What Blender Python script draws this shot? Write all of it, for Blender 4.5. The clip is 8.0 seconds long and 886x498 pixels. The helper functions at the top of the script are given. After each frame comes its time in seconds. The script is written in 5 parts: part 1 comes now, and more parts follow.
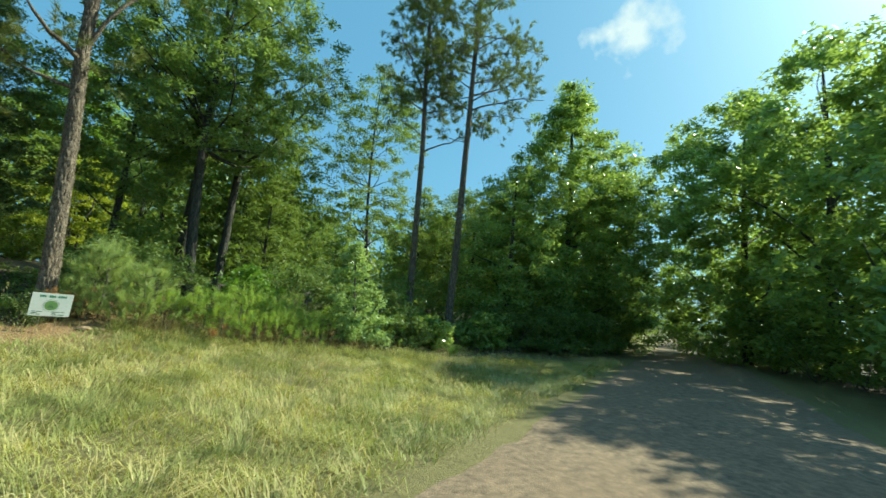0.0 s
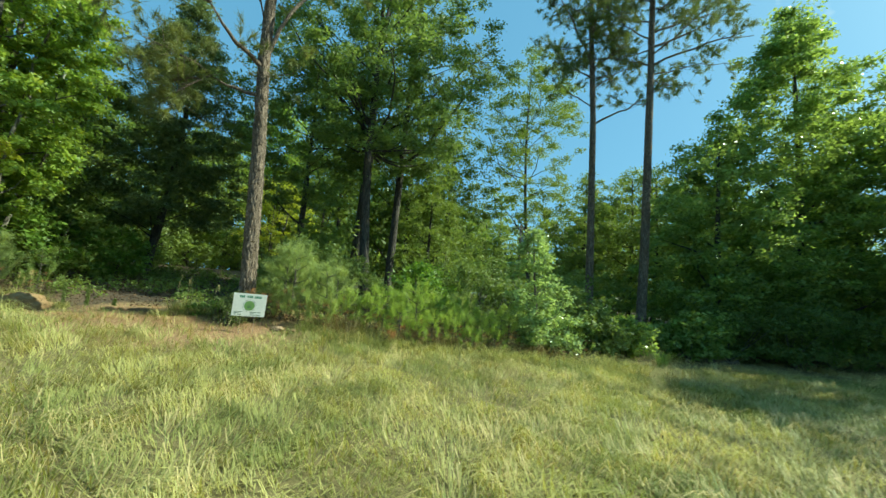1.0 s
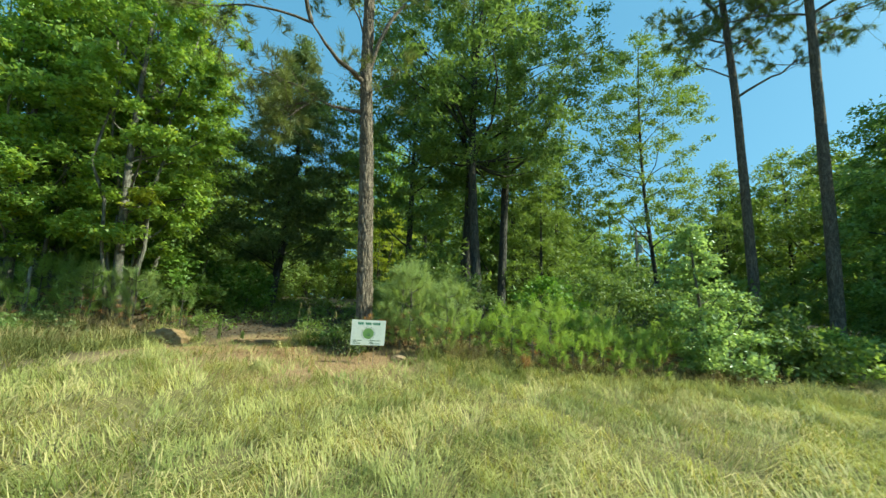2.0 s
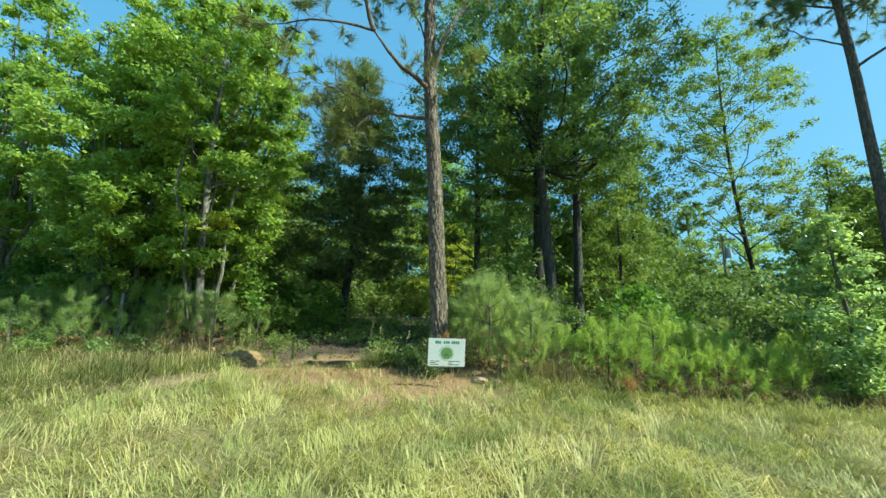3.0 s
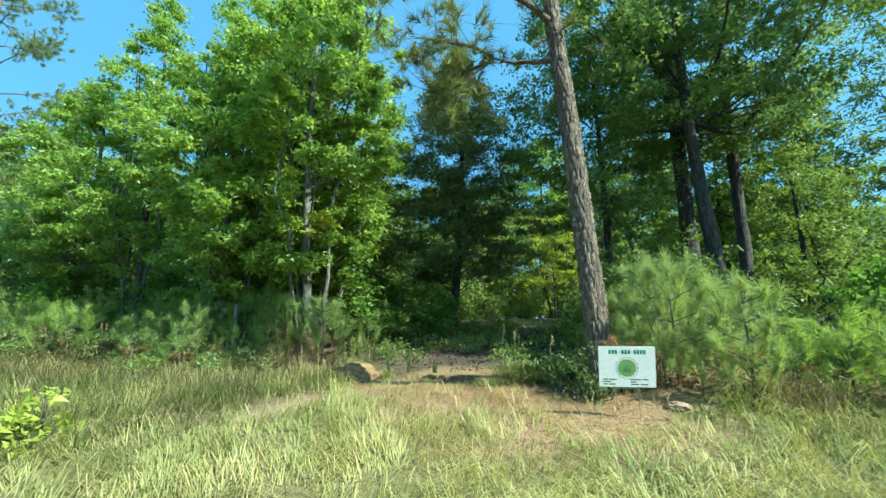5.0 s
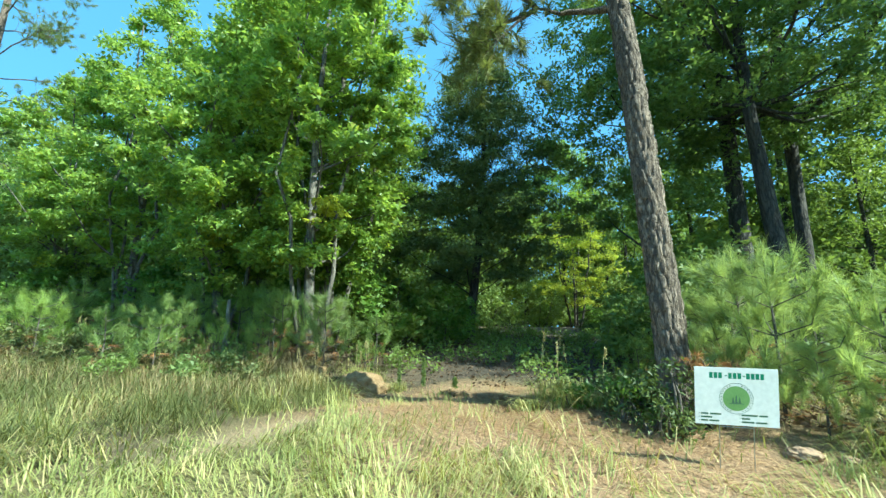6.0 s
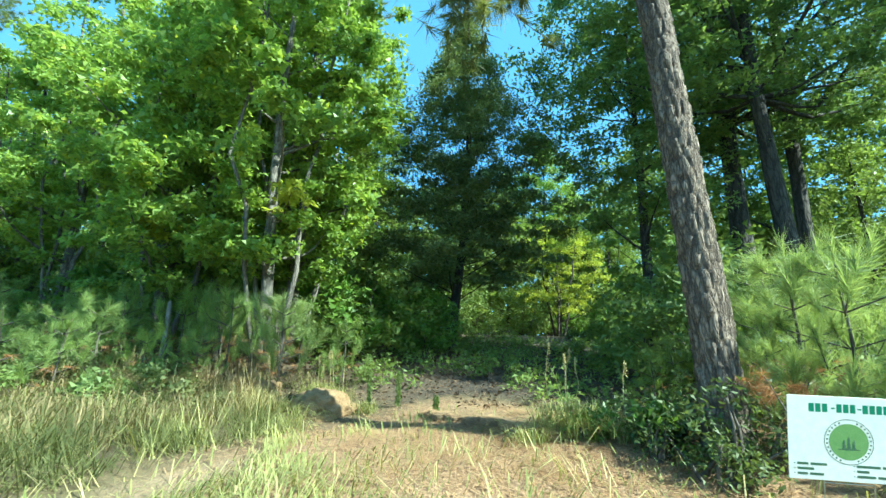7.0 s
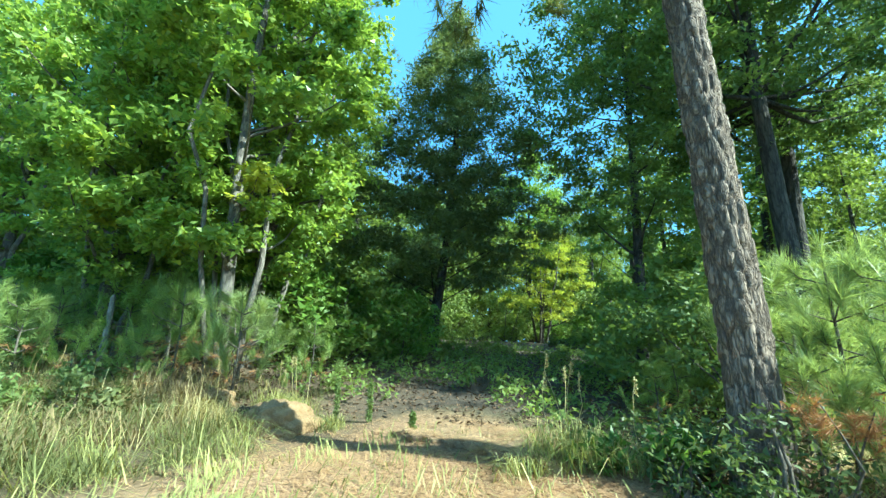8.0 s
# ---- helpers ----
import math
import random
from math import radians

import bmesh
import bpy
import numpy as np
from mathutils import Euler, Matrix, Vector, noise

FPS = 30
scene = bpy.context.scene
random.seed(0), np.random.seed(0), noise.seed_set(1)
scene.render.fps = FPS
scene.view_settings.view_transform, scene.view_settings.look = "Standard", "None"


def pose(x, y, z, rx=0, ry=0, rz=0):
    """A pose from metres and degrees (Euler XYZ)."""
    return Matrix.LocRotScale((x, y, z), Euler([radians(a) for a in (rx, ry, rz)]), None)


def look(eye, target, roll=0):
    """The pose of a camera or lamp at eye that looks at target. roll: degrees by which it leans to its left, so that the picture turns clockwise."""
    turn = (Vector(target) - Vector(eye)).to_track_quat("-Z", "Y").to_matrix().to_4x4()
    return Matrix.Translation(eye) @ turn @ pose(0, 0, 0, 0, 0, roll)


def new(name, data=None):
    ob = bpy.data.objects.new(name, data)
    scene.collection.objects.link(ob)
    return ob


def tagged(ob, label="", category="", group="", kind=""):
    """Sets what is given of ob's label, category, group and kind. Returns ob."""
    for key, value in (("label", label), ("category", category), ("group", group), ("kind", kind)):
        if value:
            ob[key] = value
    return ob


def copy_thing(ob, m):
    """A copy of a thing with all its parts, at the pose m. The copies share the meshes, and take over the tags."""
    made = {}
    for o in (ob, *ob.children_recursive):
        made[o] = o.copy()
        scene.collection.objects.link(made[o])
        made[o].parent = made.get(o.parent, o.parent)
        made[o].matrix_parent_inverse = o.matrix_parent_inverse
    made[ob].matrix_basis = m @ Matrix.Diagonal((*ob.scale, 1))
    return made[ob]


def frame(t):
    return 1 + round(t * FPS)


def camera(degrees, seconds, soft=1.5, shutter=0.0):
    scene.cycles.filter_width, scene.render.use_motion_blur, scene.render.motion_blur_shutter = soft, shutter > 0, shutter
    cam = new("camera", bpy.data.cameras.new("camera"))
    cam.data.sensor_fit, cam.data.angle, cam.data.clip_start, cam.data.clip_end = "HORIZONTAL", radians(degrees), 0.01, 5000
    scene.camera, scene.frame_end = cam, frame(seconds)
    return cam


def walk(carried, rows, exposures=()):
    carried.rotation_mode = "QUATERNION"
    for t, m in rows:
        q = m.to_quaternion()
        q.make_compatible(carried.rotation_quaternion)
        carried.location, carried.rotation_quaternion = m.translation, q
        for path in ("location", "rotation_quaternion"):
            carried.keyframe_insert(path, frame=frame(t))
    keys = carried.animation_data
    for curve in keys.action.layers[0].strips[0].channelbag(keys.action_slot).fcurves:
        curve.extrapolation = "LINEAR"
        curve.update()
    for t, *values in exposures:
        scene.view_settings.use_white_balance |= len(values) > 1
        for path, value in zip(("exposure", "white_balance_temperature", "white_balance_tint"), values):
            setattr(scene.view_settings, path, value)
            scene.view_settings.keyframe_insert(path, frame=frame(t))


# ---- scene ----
cam = camera(93.5, 8.0, soft=1.4, shutter=0.14)
PATH = [
    (0, (0.347, 0.359, 1.595), (1.298, 2.095, 1.878), 5.5),
    (0.5, (0.326, 1.455, 1.496), (0.962, 3.336, 1.738), 5.7),
    (1, (0.175, 2.497, 1.417), (0.473, 4.461, 1.644), 4.7),
    (1.5, (-0.056, 3.244, 1.38), (-0.01, 5.226, 1.648), 3.2),
    (2, (-0.32, 3.821, 1.354), (-0.49, 5.791, 1.654), 2.1),
    (2.2, (-0.414, 4.024, 1.33), (-0.671, 5.981, 1.653), 1.2),
    (3.3, (-0.892, 4.712, 1.338), (-1.419, 6.604, 1.717), 0.5),
    (3.5, (-1.017, 4.891, 1.337), (-1.607, 6.764, 1.715), -0.3),
    (4, (-1.274, 5.246, 1.349), (-1.967, 7.082, 1.736), -0.8),
    (4.5, (-1.567, 5.609, 1.364), (-2.349, 7.406, 1.766), -0.2),
    (5, (-1.924, 6.113, 1.376), (-2.806, 7.867, 1.758), -0.9),
    (5.2, (-2.063, 6.335, 1.388), (-2.982, 8.072, 1.76), -1.2),
    (6.3, (-2.895, 7.456, 1.375), (-3.814, 9.181, 1.799), 1.5),
    (6.5, (-2.994, 7.624, 1.392), (-3.899, 9.355, 1.82), 1.6),
    (7, (-3.257, 8.197, 1.403), (-4.098, 9.956, 1.85), 1.2),
    (7.5, (-3.455, 8.599, 1.428), (-4.246, 10.376, 1.893), 1.9),
    (8, (-3.562, 8.833, 1.447), (-4.325, 10.622, 1.914), 2.4),
]
walk(cam, [(t, look(eye, target, roll)) for t, eye, target, roll in PATH],
     exposures=[(0.0, -0.06, 6350, -16), (2.2, 0.08, 6220, -17), (3.3, 0.22, 5750, -16), (5.2, 0.44, 5450, -15), (6.5, 0.70, 5300, -14), (8.0, 0.94, 5200, -14)])

# ---- world, sun, exposure ----
SUN_FROM = Vector((1.0, -0.05, 0.0)).normalized()
SUN_ELEV = radians(41)
scene.view_settings.exposure = 0.0
world = bpy.data.worlds.new("sky")
scene.world = world
world.use_nodes = True
wn = world.node_tree
sky = wn.nodes.new("ShaderNodeTexSky")
sky.sky_type = 'NISHITA'
sky.sun_disc = False
sky.sun_elevation = SUN_ELEV
sky.sun_rotation = math.atan2(SUN_FROM.x, SUN_FROM.y)
sky.air_density, sky.dust_density, sky.ozone_density = 1.0, 2.5, 0.5
wn.nodes["Background"].inputs["Strength"].default_value = 0.125
# one small fair-weather cloud, far over the road
CLOUD = Vector((0.655, 0.495, 0.585)).normalized()
geo = wn.nodes.new("ShaderNodeTexCoord")
near = wn.nodes.new("ShaderNodeVectorMath")
near.operation, near.inputs[1].default_value = 'DISTANCE', CLOUD
puff = wn.nodes.new("ShaderNodeTexNoise")
puff.inputs["Scale"].default_value, puff.inputs["Detail"].default_value = 11.0, 7.0
wn.links.new(geo.outputs["Generated"], near.inputs[0])
wn.links.new(geo.outputs["Generated"], puff.inputs["Vector"])
body = wn.nodes.new("ShaderNodeMath")
body.operation, body.inputs[1].default_value, body.inputs[2].default_value = 'MULTIPLY_ADD', -7.0, 0.15
wn.links.new(near.outputs["Value"], body.inputs[0])
both = wn.nodes.new("ShaderNodeMath")
both.operation = 'ADD'
wn.links.new(body.outputs[0], both.inputs[0])
more = wn.nodes.new("ShaderNodeMath")
more.operation, more.inputs[1].default_value = 'MULTIPLY', 1.9
wn.links.new(puff.outputs["Fac"], more.inputs[0])
wn.links.new(more.outputs[0], both.inputs[1])
edge = wn.nodes.new("ShaderNodeMapRange")
edge.inputs[1].default_value, edge.inputs[2].default_value = 0.62, 0.95
wn.links.new(both.outputs[0], edge.inputs[0])
veil = wn.nodes.new("ShaderNodeMix")
veil.data_type = 'RGBA'
veil.inputs[7].default_value = (7.4, 7.9, 8.8, 1)
wn.links.new(edge.outputs[0], veil.inputs[0])
tone = wn.nodes.new("ShaderNodeMix")
tone.data_type, tone.blend_type, tone.inputs[0].default_value = 'RGBA', 'MULTIPLY', 1.0
tone.inputs[7].default_value = (0.95, 1.22, 1.40, 1)
wn.links.new(sky.outputs["Color"], tone.inputs[6])
even = wn.nodes.new("ShaderNodeMix")
even.data_type, even.inputs[0].default_value = 'RGBA', 0.55
even.inputs[7].default_value = (1.9, 4.5, 7.6, 1)
wn.links.new(tone.outputs[2], even.inputs[6])
wn.links.new(even.outputs[2], veil.inputs[6])
wn.links.new(veil.outputs[2], wn.nodes["Background"].inputs["Color"])

sun_data = bpy.data.lights.new("sun", 'SUN')
sun_data.energy, sun_data.angle, sun_data.color = 9.0, radians(0.55), (1.0, 0.93, 0.80)
sun = new("sun", sun_data)
sun.matrix_world = look(tuple(SUN_FROM * math.cos(SUN_ELEV) * 60 + Vector((0, 0, math.sin(SUN_ELEV) * 60))), (0, 0, 0))


# ---- materials ----
def nodes_of(name):
    m = bpy.data.materials.new(name)
    m.use_nodes = True
    t = m.node_tree
    return m, t, t.nodes["Principled BSDF"], t.nodes["Material Output"]


def add(t, kind, **values):
    n = t.nodes.new(kind)
    for key, v in values.items():
        n.inputs[key.replace("_", " ")].default_value = v
    return n


def mix_rgb(t, fac, a, b, blend='MIX'):
    n = t.nodes.new("ShaderNodeMix")
    n.data_type, n.blend_type = 'RGBA', blend
    for sock, v in ((n.inputs[0], fac), (n.inputs[6], a), (n.inputs[7], b)):
        if isinstance(v, bpy.types.NodeSocket):
            t.links.new(v, sock)
        elif isinstance(v, (int, float)):
            sock.default_value = v
        else:
            sock.default_value = (*v, 1)
    return n.outputs[2]


def ramp(t, src, lo, hi):
    n = t.nodes.new("ShaderNodeMapRange")
    n.inputs[1].default_value, n.inputs[2].default_value = lo, hi
    t.links.new(src, n.inputs[0])
    return n.outputs[0]


def coords(t, scale=(1, 1, 1), which="Object"):
    c, m = t.nodes.new("ShaderNodeTexCoord"), t.nodes.new("ShaderNodeMapping")
    m.inputs["Scale"].default_value = scale
    t.links.new(c.outputs[which], m.inputs["Vector"])
    return m.outputs["Vector"]


def noise_tex(t, vec, scale, detail=4.0, rough=0.55):
    n = add(t, "ShaderNodeTexNoise", Scale=scale, Detail=detail, Roughness=rough)
    t.links.new(vec, n.inputs["Vector"])
    return n.outputs["Fac"]


def bump(t, height, bsdf, strength, distance):
    b = add(t, "ShaderNodeBump", Strength=strength, Distance=distance)
    t.links.new(height, b.inputs["Height"])
    t.links.new(b.outputs["Normal"], bsdf.inputs["Normal"])


def leaf_mat(name, dark, light, sheer=0.4, rough=0.5, odd=None, tint=None):
    """Leaves: colour varies leaf by leaf and in patches; some light comes through."""
    m, t, b, out = nodes_of(name)
    g = t.nodes.new("ShaderNodeNewGeometry")
    patch = ramp(t, noise_tex(t, coords(t, which="Object"), 0.7, 3), 0.35, 0.65)
    each = t.nodes.new("ShaderNodeMapRange")
    each.inputs[3].default_value, each.inputs[4].default_value = 0.15, 0.85
    t.links.new(g.outputs["Random Per Island"], each.inputs[0])
    base = mix_rgb(t, each.outputs[0], dark, light)
    col = mix_rgb(t, patch, base, mix_rgb(t, 0.5, base, light))
    if tint:
        wide = ramp(t, noise_tex(t, coords(t, which="Object"), 0.55, 5, 0.62), 0.46, 0.60)
        col = mix_rgb(t, wide, col, mix_rgb(t, 0.7, col, tint))
    if odd:
        pick = t.nodes.new("ShaderNodeMath")
        pick.operation, pick.inputs[1].default_value = 'GREATER_THAN', 0.93
        t.links.new(g.outputs["Random Per Island"], pick.inputs[0])
        col = mix_rgb(t, pick.outputs[0], col, odd)
    t.links.new(col, b.inputs["Base Color"])
    b.inputs["Roughness"].default_value = rough
    b.inputs["Specular IOR Level"].default_value = 0.32
    tr, mx = t.nodes.new("ShaderNodeBsdfTranslucent"), t.nodes.new("ShaderNodeMixShader")
    t.links.new(mix_rgb(t, 1.0, col, (1.6, 1.55, 0.85), 'MULTIPLY'), tr.inputs["Color"])
    mx.inputs[0].default_value = sheer
    t.links.new(b.outputs[0], mx.inputs[1])
    t.links.new(tr.outputs[0], mx.inputs[2])
    t.links.new(mx.outputs[0], out.inputs["Surface"])
    return m


def bark_mat(name, dark, light, stretch=0.25, scale=9.0, depth=0.03):
    """Bark in upright plates between dark cracks."""
    m, t, b, out = nodes_of(name)
    v = coords(t, (1, 1, stretch))
    warp = t.nodes.new("ShaderNodeVectorMath")
    warp.operation = 'ADD'
    nz = add(t, "ShaderNodeTexNoise", Scale=6.0, Detail=3.0)
    t.links.new(v, nz.inputs["Vector"])
    sc = t.nodes.new("ShaderNodeVectorMath")
    sc.operation, sc.inputs["Scale"].default_value = 'SCALE', 0.3
    t.links.new(nz.outputs["Color"], sc.inputs[0])
    t.links.new(v, warp.inputs[0])
    t.links.new(sc.outputs[0], warp.inputs[1])
    vo = t.nodes.new("ShaderNodeTexVoronoi")
    vo.feature = 'DISTANCE_TO_EDGE'
    vo.inputs["Scale"].default_value = scale
    t.links.new(warp.outputs[0], vo.inputs["Vector"])
    fis = add(t, "ShaderNodeTexNoise", Scale=scale * 0.55, Detail=5.0, Roughness=0.6)
    t.links.new(v, fis.inputs["Vector"])
    ridge = t.nodes.new("ShaderNodeMath")
    ridge.operation, ridge.inputs[1].default_value = 'SUBTRACT', 0.5
    t.links.new(fis.outputs["Fac"], ridge.inputs[0])
    absr = t.nodes.new("ShaderNodeMath")
    absr.operation = 'ABSOLUTE'
    t.links.new(ridge.outputs[0], absr.inputs[0])
    fine_plate = ramp(t, vo.outputs["Distance"], 0.0, 0.12)
    crack = ramp(t, absr.outputs[0], 0.0, 0.07)
    least = t.nodes.new("ShaderNodeMath")
    least.operation = 'MULTIPLY'
    soft_plate = t.nodes.new("ShaderNodeMapRange")
    soft_plate.inputs[3].default_value = 0.35
    t.links.new(fine_plate, soft_plate.inputs[0])
    t.links.new(soft_plate.outputs[0], least.inputs[0])
    t.links.new(crack, least.inputs[1])
    plate = least.outputs[0]
    grain = noise_tex(t, v, 30.0, 6)
    blotch = noise_tex(t, v, 2.0, 3)
    col = mix_rgb(t, plate, dark, mix_rgb(t, ramp(t, grain, 0.25, 0.75), mix_rgb(t, 0.5, dark, light), light))
    col = mix_rgb(t, ramp(t, blotch, 0.45, 0.8), col, mix_rgb(t, 0.45, col, dark))
    t.links.new(col, b.inputs["Base Color"])
    b.inputs["Roughness"].default_value = 0.9
    hsum = t.nodes.new("ShaderNodeMath")
    hsum.operation, hsum.inputs[1].default_value = 'MULTIPLY_ADD', 1.0
    t.links.new(plate, hsum.inputs[0])
    gs = t.nodes.new("ShaderNodeMath")
    gs.operation, gs.inputs[1].default_value = 'MULTIPLY', 0.4
    t.links.new(grain, gs.inputs[0])
    t.links.new(gs.outputs[0], hsum.inputs[2])
    bump(t, hsum.outputs[0], b, 0.9, depth)
    return m


def plain_mat(name, a, b_col, scale=8.0, rough=0.8, rise=0.02, metal=0.0):
    m, t, b, out = nodes_of(name)
    v = coords(t)
    n1, n2 = noise_tex(t, v, scale, 5), noise_tex(t, v, scale * 7, 4)
    col = mix_rgb(t, ramp(t, n1, 0.3, 0.7), a, b_col)
    col = mix_rgb(t, ramp(t, n2, 0.2, 0.9), mix_rgb(t, 0.25, col, (0, 0, 0)), col)
    t.links.new(col, b.inputs["Base Color"])
    b.inputs["Roughness"].default_value, b.inputs["Metallic"].default_value = rough, metal
    if rise:
        bump(t, n2, b, 0.6, rise)
    return m


MAPLE = leaf_mat("maple_leaf", (0.074, 0.147, 0.033), (0.358, 0.462, 0.102), 0.46, 0.38, odd=(0.36, 0.41, 0.06))
OAK = leaf_mat("oak_leaf", (0.058, 0.106, 0.034), (0.24, 0.315, 0.098), 0.45, 0.40)
GUM = leaf_mat("gum_leaf", (0.062, 0.128, 0.036), (0.355, 0.440, 0.140), 0.48, 0.25)
WOODS = leaf_mat("woods_leaf", (0.065, 0.118, 0.030), (0.25, 0.31, 0.08), 0.42)
LEMON = leaf_mat("lemon_leaf", (0.22, 0.28, 0.04), (0.42, 0.45, 0.08), 0.4)
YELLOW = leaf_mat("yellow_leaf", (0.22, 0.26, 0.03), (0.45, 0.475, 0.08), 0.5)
CEDAR = leaf_mat("cedar_spray", (0.058, 0.100, 0.042), (0.215, 0.255, 0.10), 0.3, 0.55)
NEEDLE = leaf_mat("pine_needle", (0.075, 0.115, 0.035), (0.23, 0.27, 0.085), 0.3, 0.45)
SUNNY = leaf_mat("sunlit_pine_needle", (0.07, 0.09, 0.03), (0.23, 0.25, 0.085), 0.35, 0.45)
YOUNG = leaf_mat("young_pine_needle", (0.115, 0.180, 0.045), (0.43, 0.53, 0.145), 0.48, 0.38)
# darker copy of YOUNG: the bank's shade is put into the needle colour
SHADED_PINE = leaf_mat("shaded_pine_needle", (0.085, 0.140, 0.040), (0.33, 0.41, 0.125), 0.44, 0.42)
YOUNG_DULL = leaf_mat("olive_pine_needle", (0.12, 0.175, 0.06), (0.42, 0.485, 0.20), 0.46, 0.40)
RUST = leaf_mat("rusty_needle", (0.24, 0.11, 0.045), (0.46, 0.25, 0.11), 0.25, 0.6)
GRASS = leaf_mat("grass_blade", (0.085, 0.118, 0.030), (0.55, 0.51, 0.20), 0.3, 0.5, tint=(0.16, 0.20, 0.05))
OLIVE = leaf_mat("olive_leaf", (0.065, 0.112, 0.028), (0.217, 0.275, 0.085), 0.35, 0.5)
WEED = leaf_mat("weed_blade", (0.055, 0.085, 0.024), (0.20, 0.20, 0.075), 0.3, 0.55)
STRAW = leaf_mat("dry_stalk", (0.30, 0.24, 0.10), (0.60, 0.51, 0.25), 0.25, 0.55)
GLOSSY = leaf_mat("glossy_leaf", (0.12, 0.205, 0.070), (0.41, 0.50, 0.24), 0.42, 0.25)
DOCK = leaf_mat("dock_leaf", (0.04, 0.068, 0.022), (0.15, 0.185, 0.06), 0.35, 0.5)
BRUSH = leaf_mat("brush_leaf", (0.065, 0.143, 0.024), (0.206, 0.306, 0.057), 0.42, 0.42)
PINE_BARK = bark_mat("pine_bark", (0.10, 0.073, 0.053), (0.35, 0.27, 0.20), 0.24, 26.0, 0.03)
OAK_BARK = bark_mat("oak_bark", (0.03, 0.026, 0.022), (0.12, 0.105, 0.085), 0.2, 12.0, 0.02)
PALE_BARK = bark_mat("pale_bark", (0.16, 0.14, 0.11), (0.42, 0.39, 0.33), 0.4, 10.0, 0.01)
MAPLE_BARK = bark_mat("maple_bark", (0.08, 0.07, 0.056), (0.25, 0.225, 0.185), 0.4, 10.0, 0.01)
WHITE_BARK = bark_mat("white_bark", (0.26, 0.24, 0.20), (0.68, 0.65, 0.58), 1.6, 9.0, 0.006)
TWIG = bark_mat("twig_bark", (0.06, 0.05, 0.04), (0.20, 0.17, 0.13), 0.3, 20.0, 0.005)


# ---- mesh helpers ----
def mesh_np(name, verts, faces, smooth=False):
    me = bpy.data.meshes.new(name)
    faces = np.asarray(faces, dtype=np.int32)
    k = faces.shape[1]
    me.vertices.add(len(verts))
    me.vertices.foreach_set("co", np.asarray(verts, dtype=np.float32).ravel())
    me.loops.add(faces.size)
    me.loops.foreach_set("vertex_index", faces.ravel())
    me.polygons.add(len(faces))
    me.polygons.foreach_set("loop_start", np.arange(0, faces.size, k, dtype=np.int32))
    me.update(calc_edges=True)
    if smooth:
        me.shade_smooth()
    return me


def piece(name, me, mat, parent=None, label=""):
    if mat and not me.materials:
        me.materials.append(mat)
    ob = new(name, me)
    ob.parent = parent
    return tagged(ob, label)


def part(name, bm, mat, parent=None, label=""):
    me = bpy.data.meshes.new(name)
    bm.normal_update()
    bm.to_mesh(me)
    bm.free()
    return piece(name, me, mat, parent, label)


def thing(name, at, label, category, group="", kind=""):
    ob = new(name)
    ob.location = at
    ob.empty_display_size = 0.2
    return tagged(ob, label, category, group, kind)


def tube(pts, radii, sides=8, wobble=0.0, rng=None, relief=None):
    """A tapered tube along a line of places, closed at both ends by narrowing."""
    pts, radii = np.asarray(pts, float), np.asarray(radii, float)
    d = np.gradient(pts, axis=0)
    d /= np.linalg.norm(d, axis=1, keepdims=True) + 1e-9
    ref = np.where(np.abs(d[:, 2:3]) > 0.8, [[1.0, 0, 0]], [[0, 0, 1.0]])
    a = np.cross(d, ref)
    a /= np.linalg.norm(a, axis=1, keepdims=True)
    b = np.cross(d, a)
    ang = np.linspace(0, 2 * np.pi, sides, endpoint=False)
    r = radii[:, None] * np.ones(sides)
    if wobble and rng is not None:
        r = r * (1 + wobble * rng.standard_normal(r.shape))
    if relief is not None:
        r = r + relief
    v = pts[:, None] + r[..., None] * (np.cos(ang)[None, :, None] * a[:, None] + np.sin(ang)[None, :, None] * b[:, None])
    n = len(pts)
    i, j = np.meshgrid(np.arange(n - 1), np.arange(sides), indexing="ij")
    k = (j + 1) % sides
    f = np.stack([i * sides + j, i * sides + k, (i + 1) * sides + k, (i + 1) * sides + j], -1).reshape(-1, 4)
    return v.reshape(-1, 3), f


def joined(pieces):
    vs, fs, off = [], [], 0
    for v, f in pieces:
        vs.append(v)
        fs.append(f + off)
        off += len(v)
    return np.concatenate(vs), np.concatenate(fs)


def bent(a, b, rng, sag=0.15, n=7, sway=0.06):
    """A line from a to b that rises first and wavers."""
    a, b = np.asarray(a, float), np.asarray(b, float)
    s = np.linspace(0, 1, n)[:, None]
    span = np.linalg.norm(b - a)
    mid = np.sin(np.pi * s) * (rng.standard_normal(3) * sway * span + [0, 0, -sag * span])
    return a + (b - a) * s + mid + rng.standard_normal((n, 3)) * 0.012 * span * (s * (1 - s) * 4)


def unit(v):
    return v / (np.linalg.norm(v, axis=-1, keepdims=True) + 1e-9)


